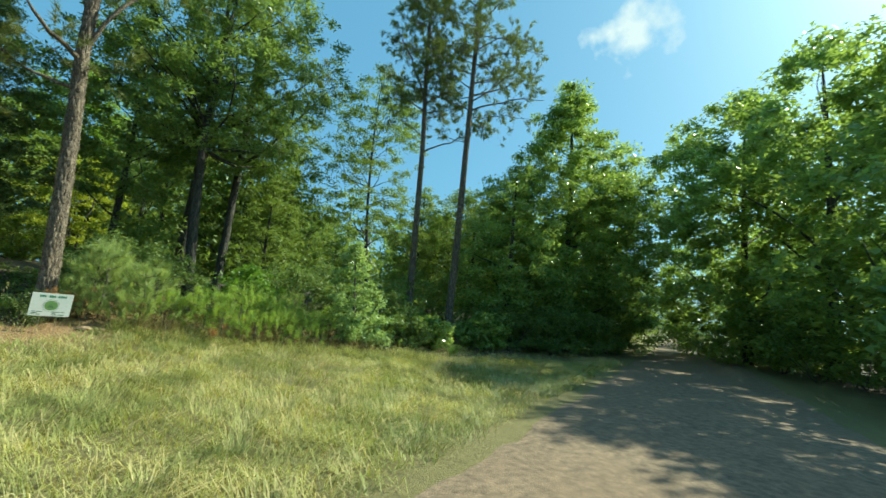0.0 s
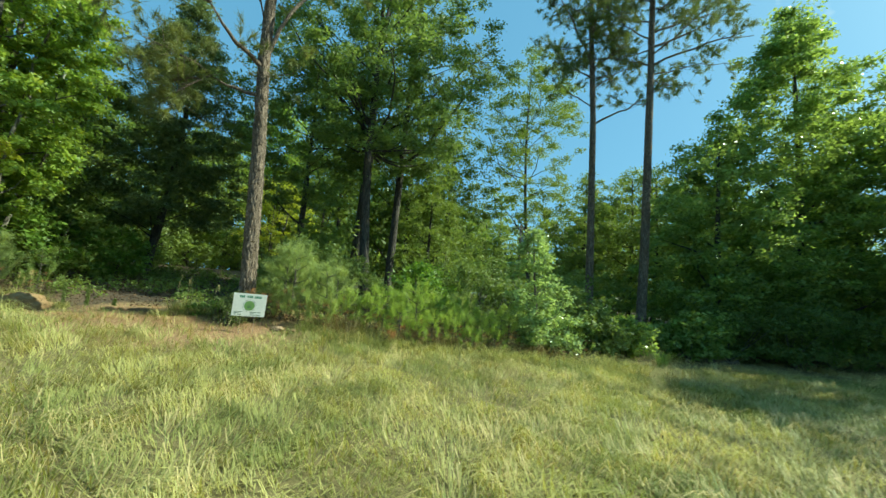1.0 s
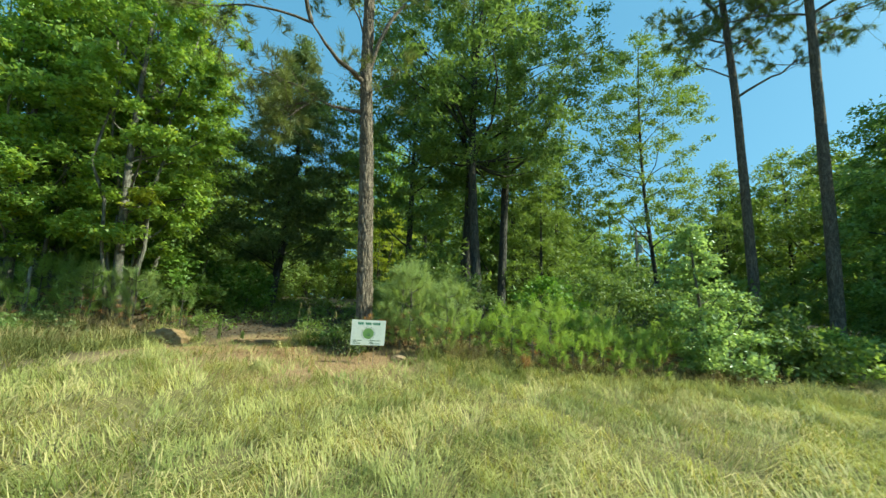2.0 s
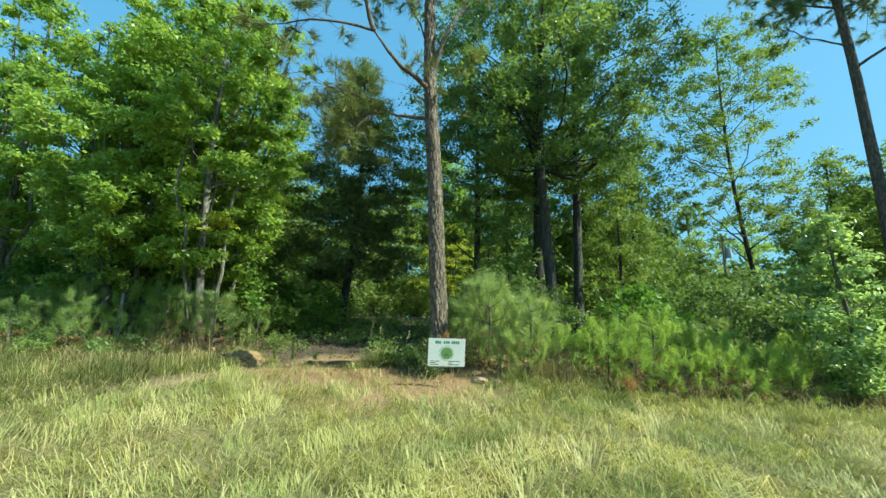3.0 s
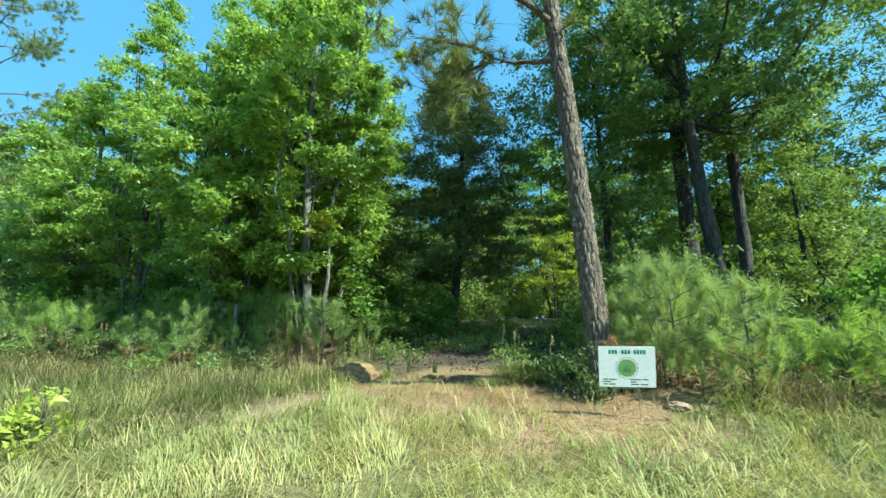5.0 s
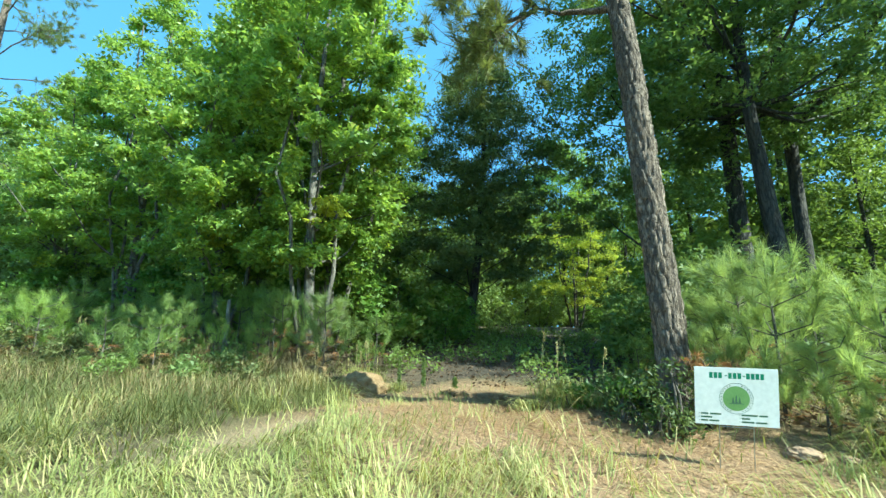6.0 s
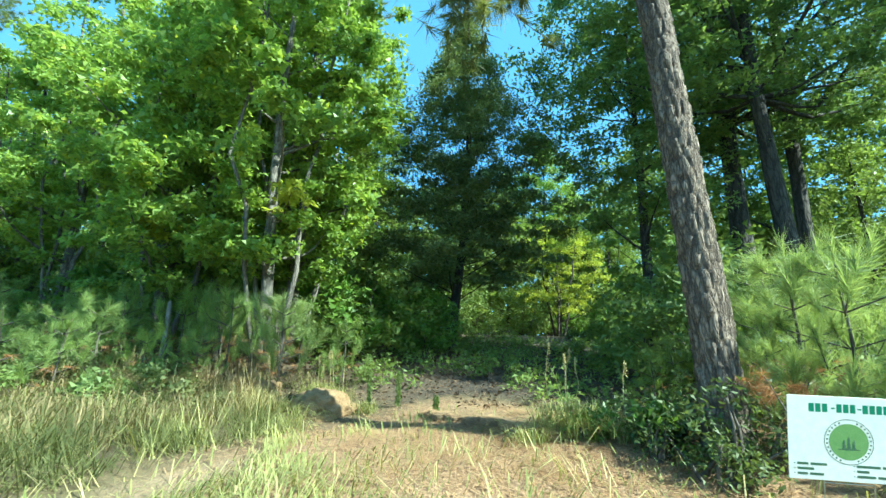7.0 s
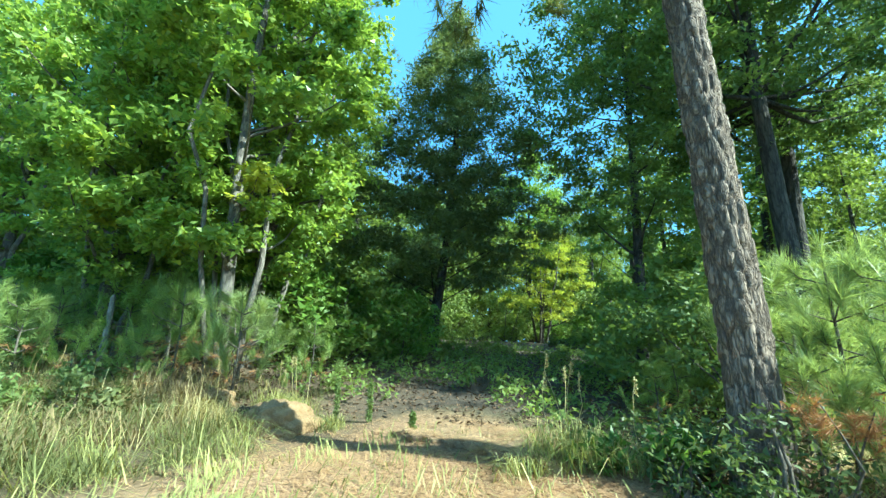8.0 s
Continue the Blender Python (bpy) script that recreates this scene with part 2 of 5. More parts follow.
def leaves(rng, centres, spread, per, size, flat=0.45, up=0.9, slim=0.62, simple=False):
    """Folded leaves scattered in clumps round the centres."""
    n = len(centres) * per
    c = np.repeat(centres, per, axis=0)
    s = np.repeat(np.broadcast_to(spread, len(centres)), per)[:, None]
    off = unit(rng.standard_normal((n, 3))) * rng.random((n, 1)) ** 0.72
    p = c + off * s * [1, 1, flat]
    nrm = unit(rng.standard_normal((n, 3)) * 0.75 + [0, 0, up] + off * [0.5, 0.5, 0.1])
    t = unit(np.cross(nrm, rng.standard_normal((n, 3))))
    w = np.cross(nrm, t)
    ln = (size * (0.6 + 0.8 * rng.random((n, 1))))
    wd = ln * slim * 0.5
    if simple:
        q = np.stack([p - w * wd, p + w * wd * 0.8 + t * ln * 0.25, p + t * ln], 1).reshape(-1, 3)
        return q, np.arange(n * 3).reshape(-1, 3)
    q = np.stack([p, p + t * ln * 0.5 + w * wd + nrm * ln * 0.10, p + t * ln - nrm * ln * 0.12,
                  p + t * ln * 0.5 - w * wd + nrm * ln * 0.10], 1).reshape(-1, 3)
    i = np.arange(n)[:, None] * 4
    f = np.concatenate([i + [0, 1, 2], i + [0, 2, 3]], 1).reshape(-1, 3)
    return q, f


def needles(rng, centres, ways, per, length, width, fan=0.55):
    """Tufts of thin needles that point along the ways."""
    n = len(centres) * per
    c = np.repeat(centres, per, axis=0)
    w = np.repeat(ways, per, axis=0)
    d = unit(w + rng.standard_normal((n, 3)) * fan)
    ln = length * (0.6 + 0.6 * rng.random((n, 1)))
    base = c - w * rng.random((n, 1)) * length * 0.7
    side = unit(np.cross(d, rng.standard_normal((n, 3)))) * width * 0.5
    tip = base + d * ln - np.array([0, 0, 1]) * ln * 0.12
    q = np.stack([base - side, base + side, tip], 1).reshape(-1, 3)
    return q, np.arange(n * 3).reshape(-1, 3)


# ---- the ground ----
EDGE, ALONG, ACROSS = np.array([5.0, 5.66]), np.array([0.857, 0.515]), np.array([-0.515, 0.857])
SIDE_S = [-400, -60, -20, -9, -6.2, -5.4, 0, 0.6, 2.2, 4.5, 6.0, 7.0, 8.0, 9.0, 10.0, 12.0, 16.0, 20.0, 30.0, 60.0, 400.0]
SIDE_Z = [4.0, 1.0, 0.5, 0.1, -0.12, 0.0, 0.0, -0.04, -0.10, -0.04, 0.03, 0.11, 0.26, 0.40, 0.47, 0.56, 0.95, 1.35, 2.0, 2.6, 5.0]


def side(x, y):
    """Metres from the road's edge towards the woods."""
    return (np.asarray(x) - EDGE[0]) * ACROSS[0] + (np.asarray(y) - EDGE[1]) * ACROSS[1]


def waves(x, y):
    return (np.sin(x * 1.7 + y * 0.6) * np.cos(y * 1.3 - x * 0.4) + 0.6 * np.sin(x * 3.9 - y * 2.8 + 1.0) + 0.4 * np.sin(x * 7.1 + y * 6.3))


def ground_z(x, y):
    x, y = np.asarray(x, float), np.asarray(y, float)
    s = side(x, y)
    z = np.interp(s, SIDE_S, SIDE_Z)
    rough_ground = np.clip((s - 0.3) / 2, 0, 1) * np.clip(1 - np.hypot(x, y - 8) / 90, 0, 1)
    z = z + 0.022 * waves(x, y) * rough_ground
    # low banks on both sides of the track
    z = z + 0.12 * np.exp(-(((x + 9.2) / 1.9) ** 2 + ((y - 13.0) / 1.0) ** 2))
    z = z + 0.22 * np.exp(-(((x + 1.6) / 1.7) ** 2 + ((y - 13.2) / 0.9) ** 2))
    z = z - 0.24 * np.exp(-(((x + 7.4) / 1.5) ** 2 + ((y - 12.9) / 1.4) ** 2))
    z = z + 0.06 * np.exp(-(((x + 4.8) / 1.2) ** 2 + ((y - 13.3) / 0.5) ** 2))
    return z


def stretch(lo, hi, step, far, grow=1.22):
    mid = list(np.arange(lo, hi + step / 2, step))
    a, d = hi, step
    while a < far:
        d *= grow
        a += d
        mid.append(a)
    a, d = lo, step
    while a > -far:
        d *= grow
        a -= d
        mid.insert(0, a)
    return np.array(mid)


def sheet(xs, ys):
    gx, gy = np.meshgrid(xs, ys, indexing="ij")
    v = np.stack([gx, gy, ground_z(gx, gy)], -1).reshape(-1, 3)
    n, m = len(xs), len(ys)
    i, j = np.meshgrid(np.arange(n - 1), np.arange(m - 1), indexing="ij")
    a = i * m + j
    return v, np.stack([a, a + m, a + m + 1, a + 1], -1).reshape(-1, 4)


def ground_mat():
    """Grassy soil, rust-red needle litter by the track, leaf mould darkened for shade under the trees."""
    m, t, b, out = nodes_of("ground_soil")
    v = coords(t)
    sep = t.nodes.new("ShaderNodeSeparateXYZ")
    t.links.new(v, sep.inputs[0])

    def lin(ax, ay, c):
        d = t.nodes.new("ShaderNodeVectorMath")
        d.operation, d.inputs[1].default_value = 'DOT_PRODUCT', (ax, ay, 0)
        t.links.new(v, d.inputs[0])
        o = t.nodes.new("ShaderNodeMath")
        o.operation, o.inputs[1].default_value = 'ADD', c
        t.links.new(d.outputs["Value"], o.inputs[0])
        return o.outputs[0]

    def plus(a, bb, k):
        o = t.nodes.new("ShaderNodeMath")
        o.operation, o.inputs[1].default_value = 'MULTIPLY_ADD', k
        t.links.new(bb, o.inputs[0])
        t.links.new(a, o.inputs[2])
        return o.outputs[0]
    s = lin(float(ACROSS[0]), float(ACROSS[1]), float(-EDGE @ ACROSS))
    big, fine, mid = noise_tex(t, v, 0.8, 4), noise_tex(t, v, 26.0, 6, 0.7), noise_tex(t, v, 5.0, 5, 0.6)
    soil = mix_rgb(t, mid, (0.16, 0.13, 0.045), (0.30, 0.25, 0.10))
    litter = mix_rgb(t, ramp(t, fine, 0.3, 0.7), (0.22, 0.12, 0.055), (0.56, 0.36, 0.20))
    # leaf mould, its colour lowered further to stand in for the woods' deep shade
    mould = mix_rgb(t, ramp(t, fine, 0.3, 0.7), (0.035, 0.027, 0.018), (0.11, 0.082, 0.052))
    spot = t.nodes.new("ShaderNodeVectorMath")
    spot.operation = 'SUBTRACT'
    spot.inputs[1].default_value = (-4.3, 12.0, 0)
    t.links.new(v, spot.inputs[0])
    oval = t.nodes.new("ShaderNodeVectorMath")
    oval.operation, oval.inputs[1].default_value = 'MULTIPLY', (0.33, 0.46, 0)
    t.links.new(spot.outputs[0], oval.inputs[0])
    size = t.nodes.new("ShaderNodeVectorMath")
    size.operation = 'LENGTH'
    t.links.new(oval.outputs[0], size.inputs[0])
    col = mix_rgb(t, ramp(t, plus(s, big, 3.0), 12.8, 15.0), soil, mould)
    col = mix_rgb(t, ramp(t, plus(size.outputs["Value"], big, 0.7), 1.55, 1.15), col, litter)
    bank = mix_rgb(t, mid, (0.075, 0.052, 0.03), (0.21, 0.15, 0.085))
    west = t.nodes.new("ShaderNodeMath")
    west.operation = 'MULTIPLY'
    t.links.new(ramp(t, plus(lin(-1, 0, -6.6), big, 1.2), 0.2, 1.2), west.inputs[0])
    t.links.new(ramp(t, plus(lin(0, 1, -8.6), big, 1.5), 0.2, 1.4), west.inputs[1])
    col = mix_rgb(t, west.outputs[0], col, bank)
    strip = t.nodes.new("ShaderNodeVectorMath")
    strip.operation, strip.inputs[1].default_value = 'SUBTRACT', (-6.3, 10.1, 0)
    t.links.new(v, strip.inputs[0])
    slip = t.nodes.new("ShaderNodeVectorMath")
    slip.operation, slip.inputs[1].default_value = 'MULTIPLY', (2.6, 0.8, 0)
    t.links.new(strip.outputs[0], slip.inputs[0])
    gone = t.nodes.new("ShaderNodeVectorMath")
    gone.operation = 'LENGTH'
    t.links.new(slip.outputs[0], gone.inputs[0])
    sand = mix_rgb(t, mid, (0.28, 0.19, 0.10), (0.46, 0.33, 0.19))
    col = mix_rgb(t, ramp(t, plus(gone.outputs["Value"], mid, 1.2), 1.5, 1.0), col, sand)
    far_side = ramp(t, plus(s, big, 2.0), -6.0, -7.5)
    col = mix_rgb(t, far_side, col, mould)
    col = mix_rgb(t, ramp(t, fine, 0.2, 0.75), mix_rgb(t, 0.5, col, (0.02, 0.015, 0.01)), col)
    t.links.new(col, b.inputs["Base Color"])
    b.inputs["Roughness"].default_value = 0.95
    bump(t, plus(fine, mid, 1.0), b, 0.8, 0.04)
    return m


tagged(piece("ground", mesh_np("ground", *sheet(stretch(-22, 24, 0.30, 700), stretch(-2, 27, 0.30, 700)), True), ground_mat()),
       "sloping verge of soil, needle litter and shade-darkened leaf mould rising to the woods", "ground", kind="structure")


def road_mat():
    m, t, b, out = nodes_of("road_gravel")
    v = coords(t)
    big, mid, fine = noise_tex(t, v, 0.5, 4), noise_tex(t, v, 9.0, 5, 0.65), noise_tex(t, v, 60.0, 4, 0.7)
    col = mix_rgb(t, ramp(t, mid, 0.3, 0.7), (0.12, 0.075, 0.045), (0.40, 0.27, 0.17))
    col = mix_rgb(t, ramp(t, big, 0.4, 0.7), col, mix_rgb(t, 0.6, col, (0.27, 0.17, 0.10)))
    col = mix_rgb(t, ramp(t, fine, 0.3, 0.7), mix_rgb(t, 0.5, col, (0.03, 0.03, 0.03)), col)
    t.links.new(col, b.inputs["Base Color"])
    b.inputs["Roughness"].default_value = 0.9
    bump(t, fine, b, 0.7, 0.015)
    return m


def road():
    """A worn gravel road with a ragged edge, laid just over the ground."""
    rng = np.random.default_rng(3)
    us = np.linspace(-150, 92, 485)
    rows = []
    for k, s0 in enumerate(np.linspace(-5.3, 0.0, 12)):
        wig = 0.0 if 0 < k < 11 else 1.0
        s = s0 + wig * (0.16 * np.sin(us * 1.3) + 0.1 * np.sin(us * 3.7 + 1) + 0.05 * rng.standard_normal(len(us)))
        p = EDGE + us[:, None] * ALONG + s[:, None] * ACROSS
        z = ground_z(p[:, 0], p[:, 1]) + 0.012 + 0.03 * (1 - ((s0 + 2.65) / 2.65) ** 2) - (0.03 if wig else 0)
        rows.append(np.column_stack([p, z]))
    v = np.stack(rows, 1)
    n, m = v.shape[:2]
    i, j = np.meshgrid(np.arange(n - 1), np.arange(m - 1), indexing="ij")
    a = i * m + j
    me = mesh_np("road", v.reshape(-1, 3), np.stack([a, a + m, a + m + 1, a + 1], -1).reshape(-1, 4), True)
    tagged(piece("road", me, road_mat()), "worn tan gravel road with ragged edges, dappled by tree shade", "road", kind="structure")


road()


# ---- trees ----
def z_at(x, y):
    return float(ground_z(x, y))


def crown_places(rng, n, base, top, radius, profile, shell=0.45):
    """Clump centres inside a crown whose half-width at each height comes from the profile (0 at its foot, 1 at its top)."""
    out = []
    lobes = rng.random(6) * 6.28
    while len(out) < n:
        h = rng.random()
        w = profile(h)
        if rng.random() > w + 0.08:
            continue
        a = rng.random() * 6.2832
        lobe = 1 + 0.16 * math.sin(3 * a + lobes[0] + 4 * h) + 0.12 * math.sin(5 * a + lobes[1] - 7 * h) + 0.1 * math.sin(2 * a + lobes[2] + 9 * h)
        r = radius * w * lobe * rng.random() ** shell
        out.append((r * math.cos(a), r * math.sin(a), base + h * (top - base)))
    return np.array(out)


def round_top(h):
    return max(0.0, math.sin(math.pi * min(1, 0.12 + 0.88 * h) ** 0.85)) ** 0.6


def tall_oval(h):
    return (0.35 + 0.65 * math.sin(math.pi * (0.1 + 0.8 * h))) * (1.0 if h < 0.8 else max(0.15, (1 - h) / 0.2))


def pointed(h):
    return (0.45 + 0.55 * min(1, h / 0.3)) * (1.0 if h < 0.5 else max(0.10, 1 - 1.75 * (h - 0.5)))


def broad_point(h):
    return (0.5 + 0.5 * min(1, h / 0.25)) * (1.0 if h < 0.6 else max(0.12, 1 - 1.9 * (h - 0.6)))


def cedar_cone(h):
    return max(0.05, min(1.0, 1.35 * (1 - h)) ** 0.9) * (0.82 + 0.18 * math.sin(h * 31) * math.sin(h * 12 + 1)) * (0.75 + 0.25 * min(1, h / 0.2))


def broad_tree(at, height, radius, mat, bark, seed, label, clumps=260, per=90, leaf=0.15, foot=0.22, girth=0.14, limbs=10, clump=0.55,
               profile=round_top, lean=(0, 0), name="tree", group="", stems=None, category="tree", flat=0.45, limbs_from=0.12, slim=0.62, simple=False, limb_girth=0.5):
    """A leafy tree: tapered trunk, limbs, and a crown of many single leaves in loose clumps."""
    rng = np.random.default_rng(seed)
    ob = thing(name, (at[0], at[1], z_at(*at) - 0.05), label, category, group)
    lean = np.array([lean[0], lean[1], 0.0])
    zs = np.linspace(0, height * 0.95, 15)
    bow = rng.standard_normal(2) * 0.02 * height

    def axis(z):
        q = np.clip(np.asarray(z) / height, 0, 1)
        w = np.sin(q * np.pi)
        return np.stack([lean[0] * q + bow[0] * w, lean[1] * q + bow[1] * w, np.asarray(z, float)], -1)
    rad = girth * (1 - zs / height) ** 0.8 + 0.012
    rad[0] *= 1.35
    rad[-1] = 0.003
    piece("trunk", mesh_np("trunk", *tube(axis(zs), rad, 12, 0.05, rng), True), bark, ob)
    for sx, sy, sr in stems or ():
        p = bent((sx * 0.25, sy * 0.25, 0), (sx, sy, height * 0.8), rng, 0.0, 10, 0.02)
        piece("stem", mesh_np("stem", *tube(p, np.linspace(sr, 0.02, 10), 8, 0.05, rng), True), bark, ob)
    c = crown_places(rng, clumps, height * foot, height, radius, profile)
    c[:, :2] += axis(c[:, 2])[:, :2]
    for k in rng.choice(len(c), min(limbs, len(c)), replace=False):
        tip = c[k]
        z0 = max(height * limbs_from, tip[2] - np.hypot(*(tip[:2] - axis(tip[2])[:2])) * (0.45 + 0.4 * rng.random()))
        a = axis(z0)
        r0 = max(0.012, girth * (1 - z0 / height) * limb_girth)
        piece("branch", mesh_np("branch", *tube(bent(a, tip, rng, 0.04), np.linspace(r0, 0.008, 7), 6, 0.05, rng), True), bark, ob)
    sizes = clump * (0.7 + 0.6 * rng.random(len(c)))
    piece("crown", mesh_np("crown", *leaves(rng, c, sizes, per, leaf, flat, slim=slim, simple=simple)), mat, ob)
    return ob


def pine_branch(rng, start, end, girth, ob, bark, tufts, mat, length=0.24, per=40, width=0.012, spread=0.75):
    """A crooked pine branch with twigs and needle tufts toward its end."""
    line = bent(start, end, rng, -0.03, 9)
    b = piece("branch", mesh_np("branch", *tube(line, np.linspace(girth, girth * 0.25, 9), 7, 0.06, rng), True), bark, ob)
    cs, ws, tw = [], [], []
    for _ in range(tufts):
        q = 0.35 + 0.65 * rng.random() ** 0.7
        o = line[min(8, int(q * 8))]
        w = unit(unit(line[-1] - line[0]) * 0.5 + rng.standard_normal(3) * 0.7 + [0, 0, 0.25])
        tip = o + w * spread * (0.3 + rng.random())
        tw.append(tube(np.array([o, (o + tip) / 2 + rng.standard_normal(3) * 0.03, tip]), [girth * 0.22, girth * 0.16, 0.004], 4))
        for k in range(3):
            cs.append(tip + rng.standard_normal(3) * 0.10 * (k > 0))
            ws.append(unit(w + rng.standard_normal(3) * 0.45 + [0, 0, 0.2]))
    if tufts:
        tagged(piece("twig_spray", mesh_np("twig_spray", *joined(tw)), bark, b), kind="stuff")
        piece("needles", mesh_np("needles", *needles(rng, np.array(cs), np.array(ws), per, length, width)), mat, b)
    return b


def bark_plates(rng, zz, sides, across=12, tall=0.19, depth=0.024):
    """Heights over a trunk of long staggered plates with furrows between, one for each ring and side."""
    step = 6.2832 / across
    rows = int(zz[-1] / tall) + 2
    cu = (np.arange(across)[None, :] + 0.5 * (np.arange(rows)[:, None] % 2) + rng.normal(0, 0.22, (rows, across))) * step
    cz = (np.arange(rows)[:, None] + rng.normal(0, 0.28, (rows, across))) * tall
    lift = rng.normal(0, 0.22, (rows, across))
    ang = np.linspace(0, 6.2832, sides, endpoint=False)
    out = np.zeros((len(zz), sides))
    for i, z in enumerate(zz):
        k = int(np.clip(z / tall, 2, rows - 3))
        u, c, f = cu[k - 2:k + 4].ravel(), cz[k - 2:k + 4].ravel(), lift[k - 2:k + 4].ravel()
        du = (ang[:, None] - u[None, :] + np.pi) % 6.2832 - np.pi
        d = np.hypot(du / step, (z - c[None, :]) / tall)
        near = np.argsort(d, axis=1)[:, :2]
        row_ = np.arange(sides)
        gap = d[row_, near[:, 1]] - d[row_, near[:, 0]]
        out[i] = depth * (np.clip(gap / 0.34, 0, 1) ** 0.7 - 0.6 + f[near[:, 0]])
    return out


def tall_pine(at, line, girth, seed, label, fixed=(), crown_from=8.0, crown_n=14, reach=2.4, tufts=16, fine=False, bark=None, needle=None):
    """A tall pine: the trunk follows a line of places, a few bare limbs, an open crown of needle tufts."""
    rng = np.random.default_rng(seed)
    bark, needle = bark or PINE_BARK, needle or NEEDLE
    z0 = z_at(*at) - 0.08
    ob = thing("pine_tree", (at[0], at[1], z0), label, "tree", "tall pines by the verge")
    o = np.array([at[0], at[1], z0])
    pts = np.array(line, float) - o
    zz = np.linspace(0, pts[-1, 2], 420 if fine else 24)
    ax = np.stack([np.interp(zz, pts[:, 2], pts[:, 0]), np.interp(zz, pts[:, 2], pts[:, 1]), zz], -1)
    r = girth * (1 - 0.55 * zz / zz[-1])
    r[zz < 0.5] *= 1 + 0.25 * (1 - zz[zz < 0.5] / 0.5)
    piece("trunk", mesh_np("trunk", *tube(ax, r, 96 if fine else 14, 0.006 if fine else 0.022, rng, bark_plates(rng, zz, 96) if fine else None), True), bark, ob)

    def on(z):
        return np.array([np.interp(z, zz, ax[:, 0]), np.interp(z, zz, ax[:, 1]), z])
    for start_z, end, g, tf in fixed:
        first = on(start_z - z0) if isinstance(start_z, float) else np.array(start_z) - o
        pine_branch(rng, first, np.array(end, float) - o, g, ob, bark, tf, needle)
    for k in range(crown_n):
        z = crown_from - z0 + (zz[-1] - crown_from + z0) * (k + rng.random()) / crown_n
        a = k * 2.4 + rng.random()
        ln = reach * (1.05 - 0.55 * z / zz[-1]) * (0.6 + 0.6 * rng.random())
        pine_branch(rng, on(min(z, zz[-1])), on(min(z, zz[-1])) + [ln * math.cos(a), ln * math.sin(a), ln * (0.05 + 0.4 * rng.random())],
                    0.035, ob, bark, tufts, needle)
    return ob


# the pine by the sign, forked above, its low limbs bare
tall_pine((-2.68, 12.60), [(-2.68, 12.60, 0.3), (-2.71, 12.60, 1.4), (-2.74, 12.60, 2.1), (-2.88, 12.60, 4.76), (-3.01, 12.60, 6.6), (-3.06, 12.6, 8.6), (-2.9, 12.6, 13.5)], 0.175, 11,
          "tall pine with grey plated bark beside a yard sign",
          fixed=[(6.5, (-3.85, 11.35, 7.15), 0.07, 0), ((-3.85, 11.35, 7.15), (-4.6, 10.7, 8.8), 0.05, 10), ((-3.85, 11.35, 7.15), (-5.8, 10.5, 6.85), 0.03, 18),
                 (6.6, (-1.75, 12.9, 9.1), 0.062, 8), (6.75, (-3.85, 12.2, 9.2), 0.04, 9), (6.3, (-2.2, 12.3, 6.35), 0.016, 5), (6.0, (-3.6, 12.4, 6.6), 0.012, 6),
                 (5.8, (-4.0, 12.3, 5.98), 0.055, 0), ((-4.0, 12.3, 5.98), (-5.1, 11.5, 6.25), 0.036, 24), ((-4.0, 12.3, 5.98), (-5.2, 12.1, 5.5), 0.036, 24), ((-4.0, 12.3, 5.98), (-4.6, 11.8, 5.1), 0.03, 20)],
          crown_from=9.2, crown_n=12, reach=3.2, tufts=20, fine=True, needle=SUNNY)
tall_pine((8.40, 17.8), [(8.42, 17.8, 0.5), (8.40, 17.8, 2.7), (8.27, 17.8, 9.1), (8.0, 17.8, 13.4), (7.9, 17.8, 17.5)], 0.165, 12,
          "tall slender pine with an open crown of needle tufts",
          fixed=[(8.9, (10.6, 17.6, 10.3), 0.045, 6), (11.6, (6.2, 17.4, 14.2), 0.07, 12), (9.6, (6.3, 17.6, 10.4), 0.03, 14), (10.4, (10.2, 17.2, 11.6), 0.03, 14)], crown_from=10.6, crown_n=22, reach=3.2, tufts=26)
tall_pine((9.95, 16.8), [(9.95, 16.8, 0.3), (10.05, 16.8, 4.0), (10.11, 16.8, 11.2), (10.1, 16.8, 13.0), (10.3, 17.0, 18.5)], 0.185, 13,
          "tall slender pine with grey bark and a wide open crown",
          fixed=[(11.2, (14.2, 16.2, 12.9), 0.05, 16), (10.0, (11.6, 16.4, 10.4), 0.025, 8), (12.6, (14.0, 17.5, 15.5), 0.05, 14), (9.6, (8.6, 17.2, 9.9), 0.02, 6), (12.0, (13.8, 16.4, 14.4), 0.05, 26), (13.2, (15.0, 17.0, 16.2), 0.05, 28), (10.8, (13.4, 16.2, 11.6), 0.03, 22)],
          crown_from=10.6, crown_n=22, reach=3.8, tufts=26)

# the oaks behind the young pines
broad_tree((-0.83, 20.7), 16.0, 4.5, OAK, OAK_BARK, 21, "large oak with a dark trunk and deep green crown", 380, 135, 0.125, 0.36, 0.28, 26, 0.54, tall_oval, flat=0.42, simple=True, name="oak_tree", limbs_from=0.42)
broad_tree((-0.23, 18.8), 14.6, 5.2, OAK, OAK_BARK, 22, "oak with a dark slim trunk and deep green crown", 370, 135, 0.122, 0.40, 0.19, 28, 0.54, round_top, flat=0.42, simple=True, name="oak_tree", limbs_from=0.42)
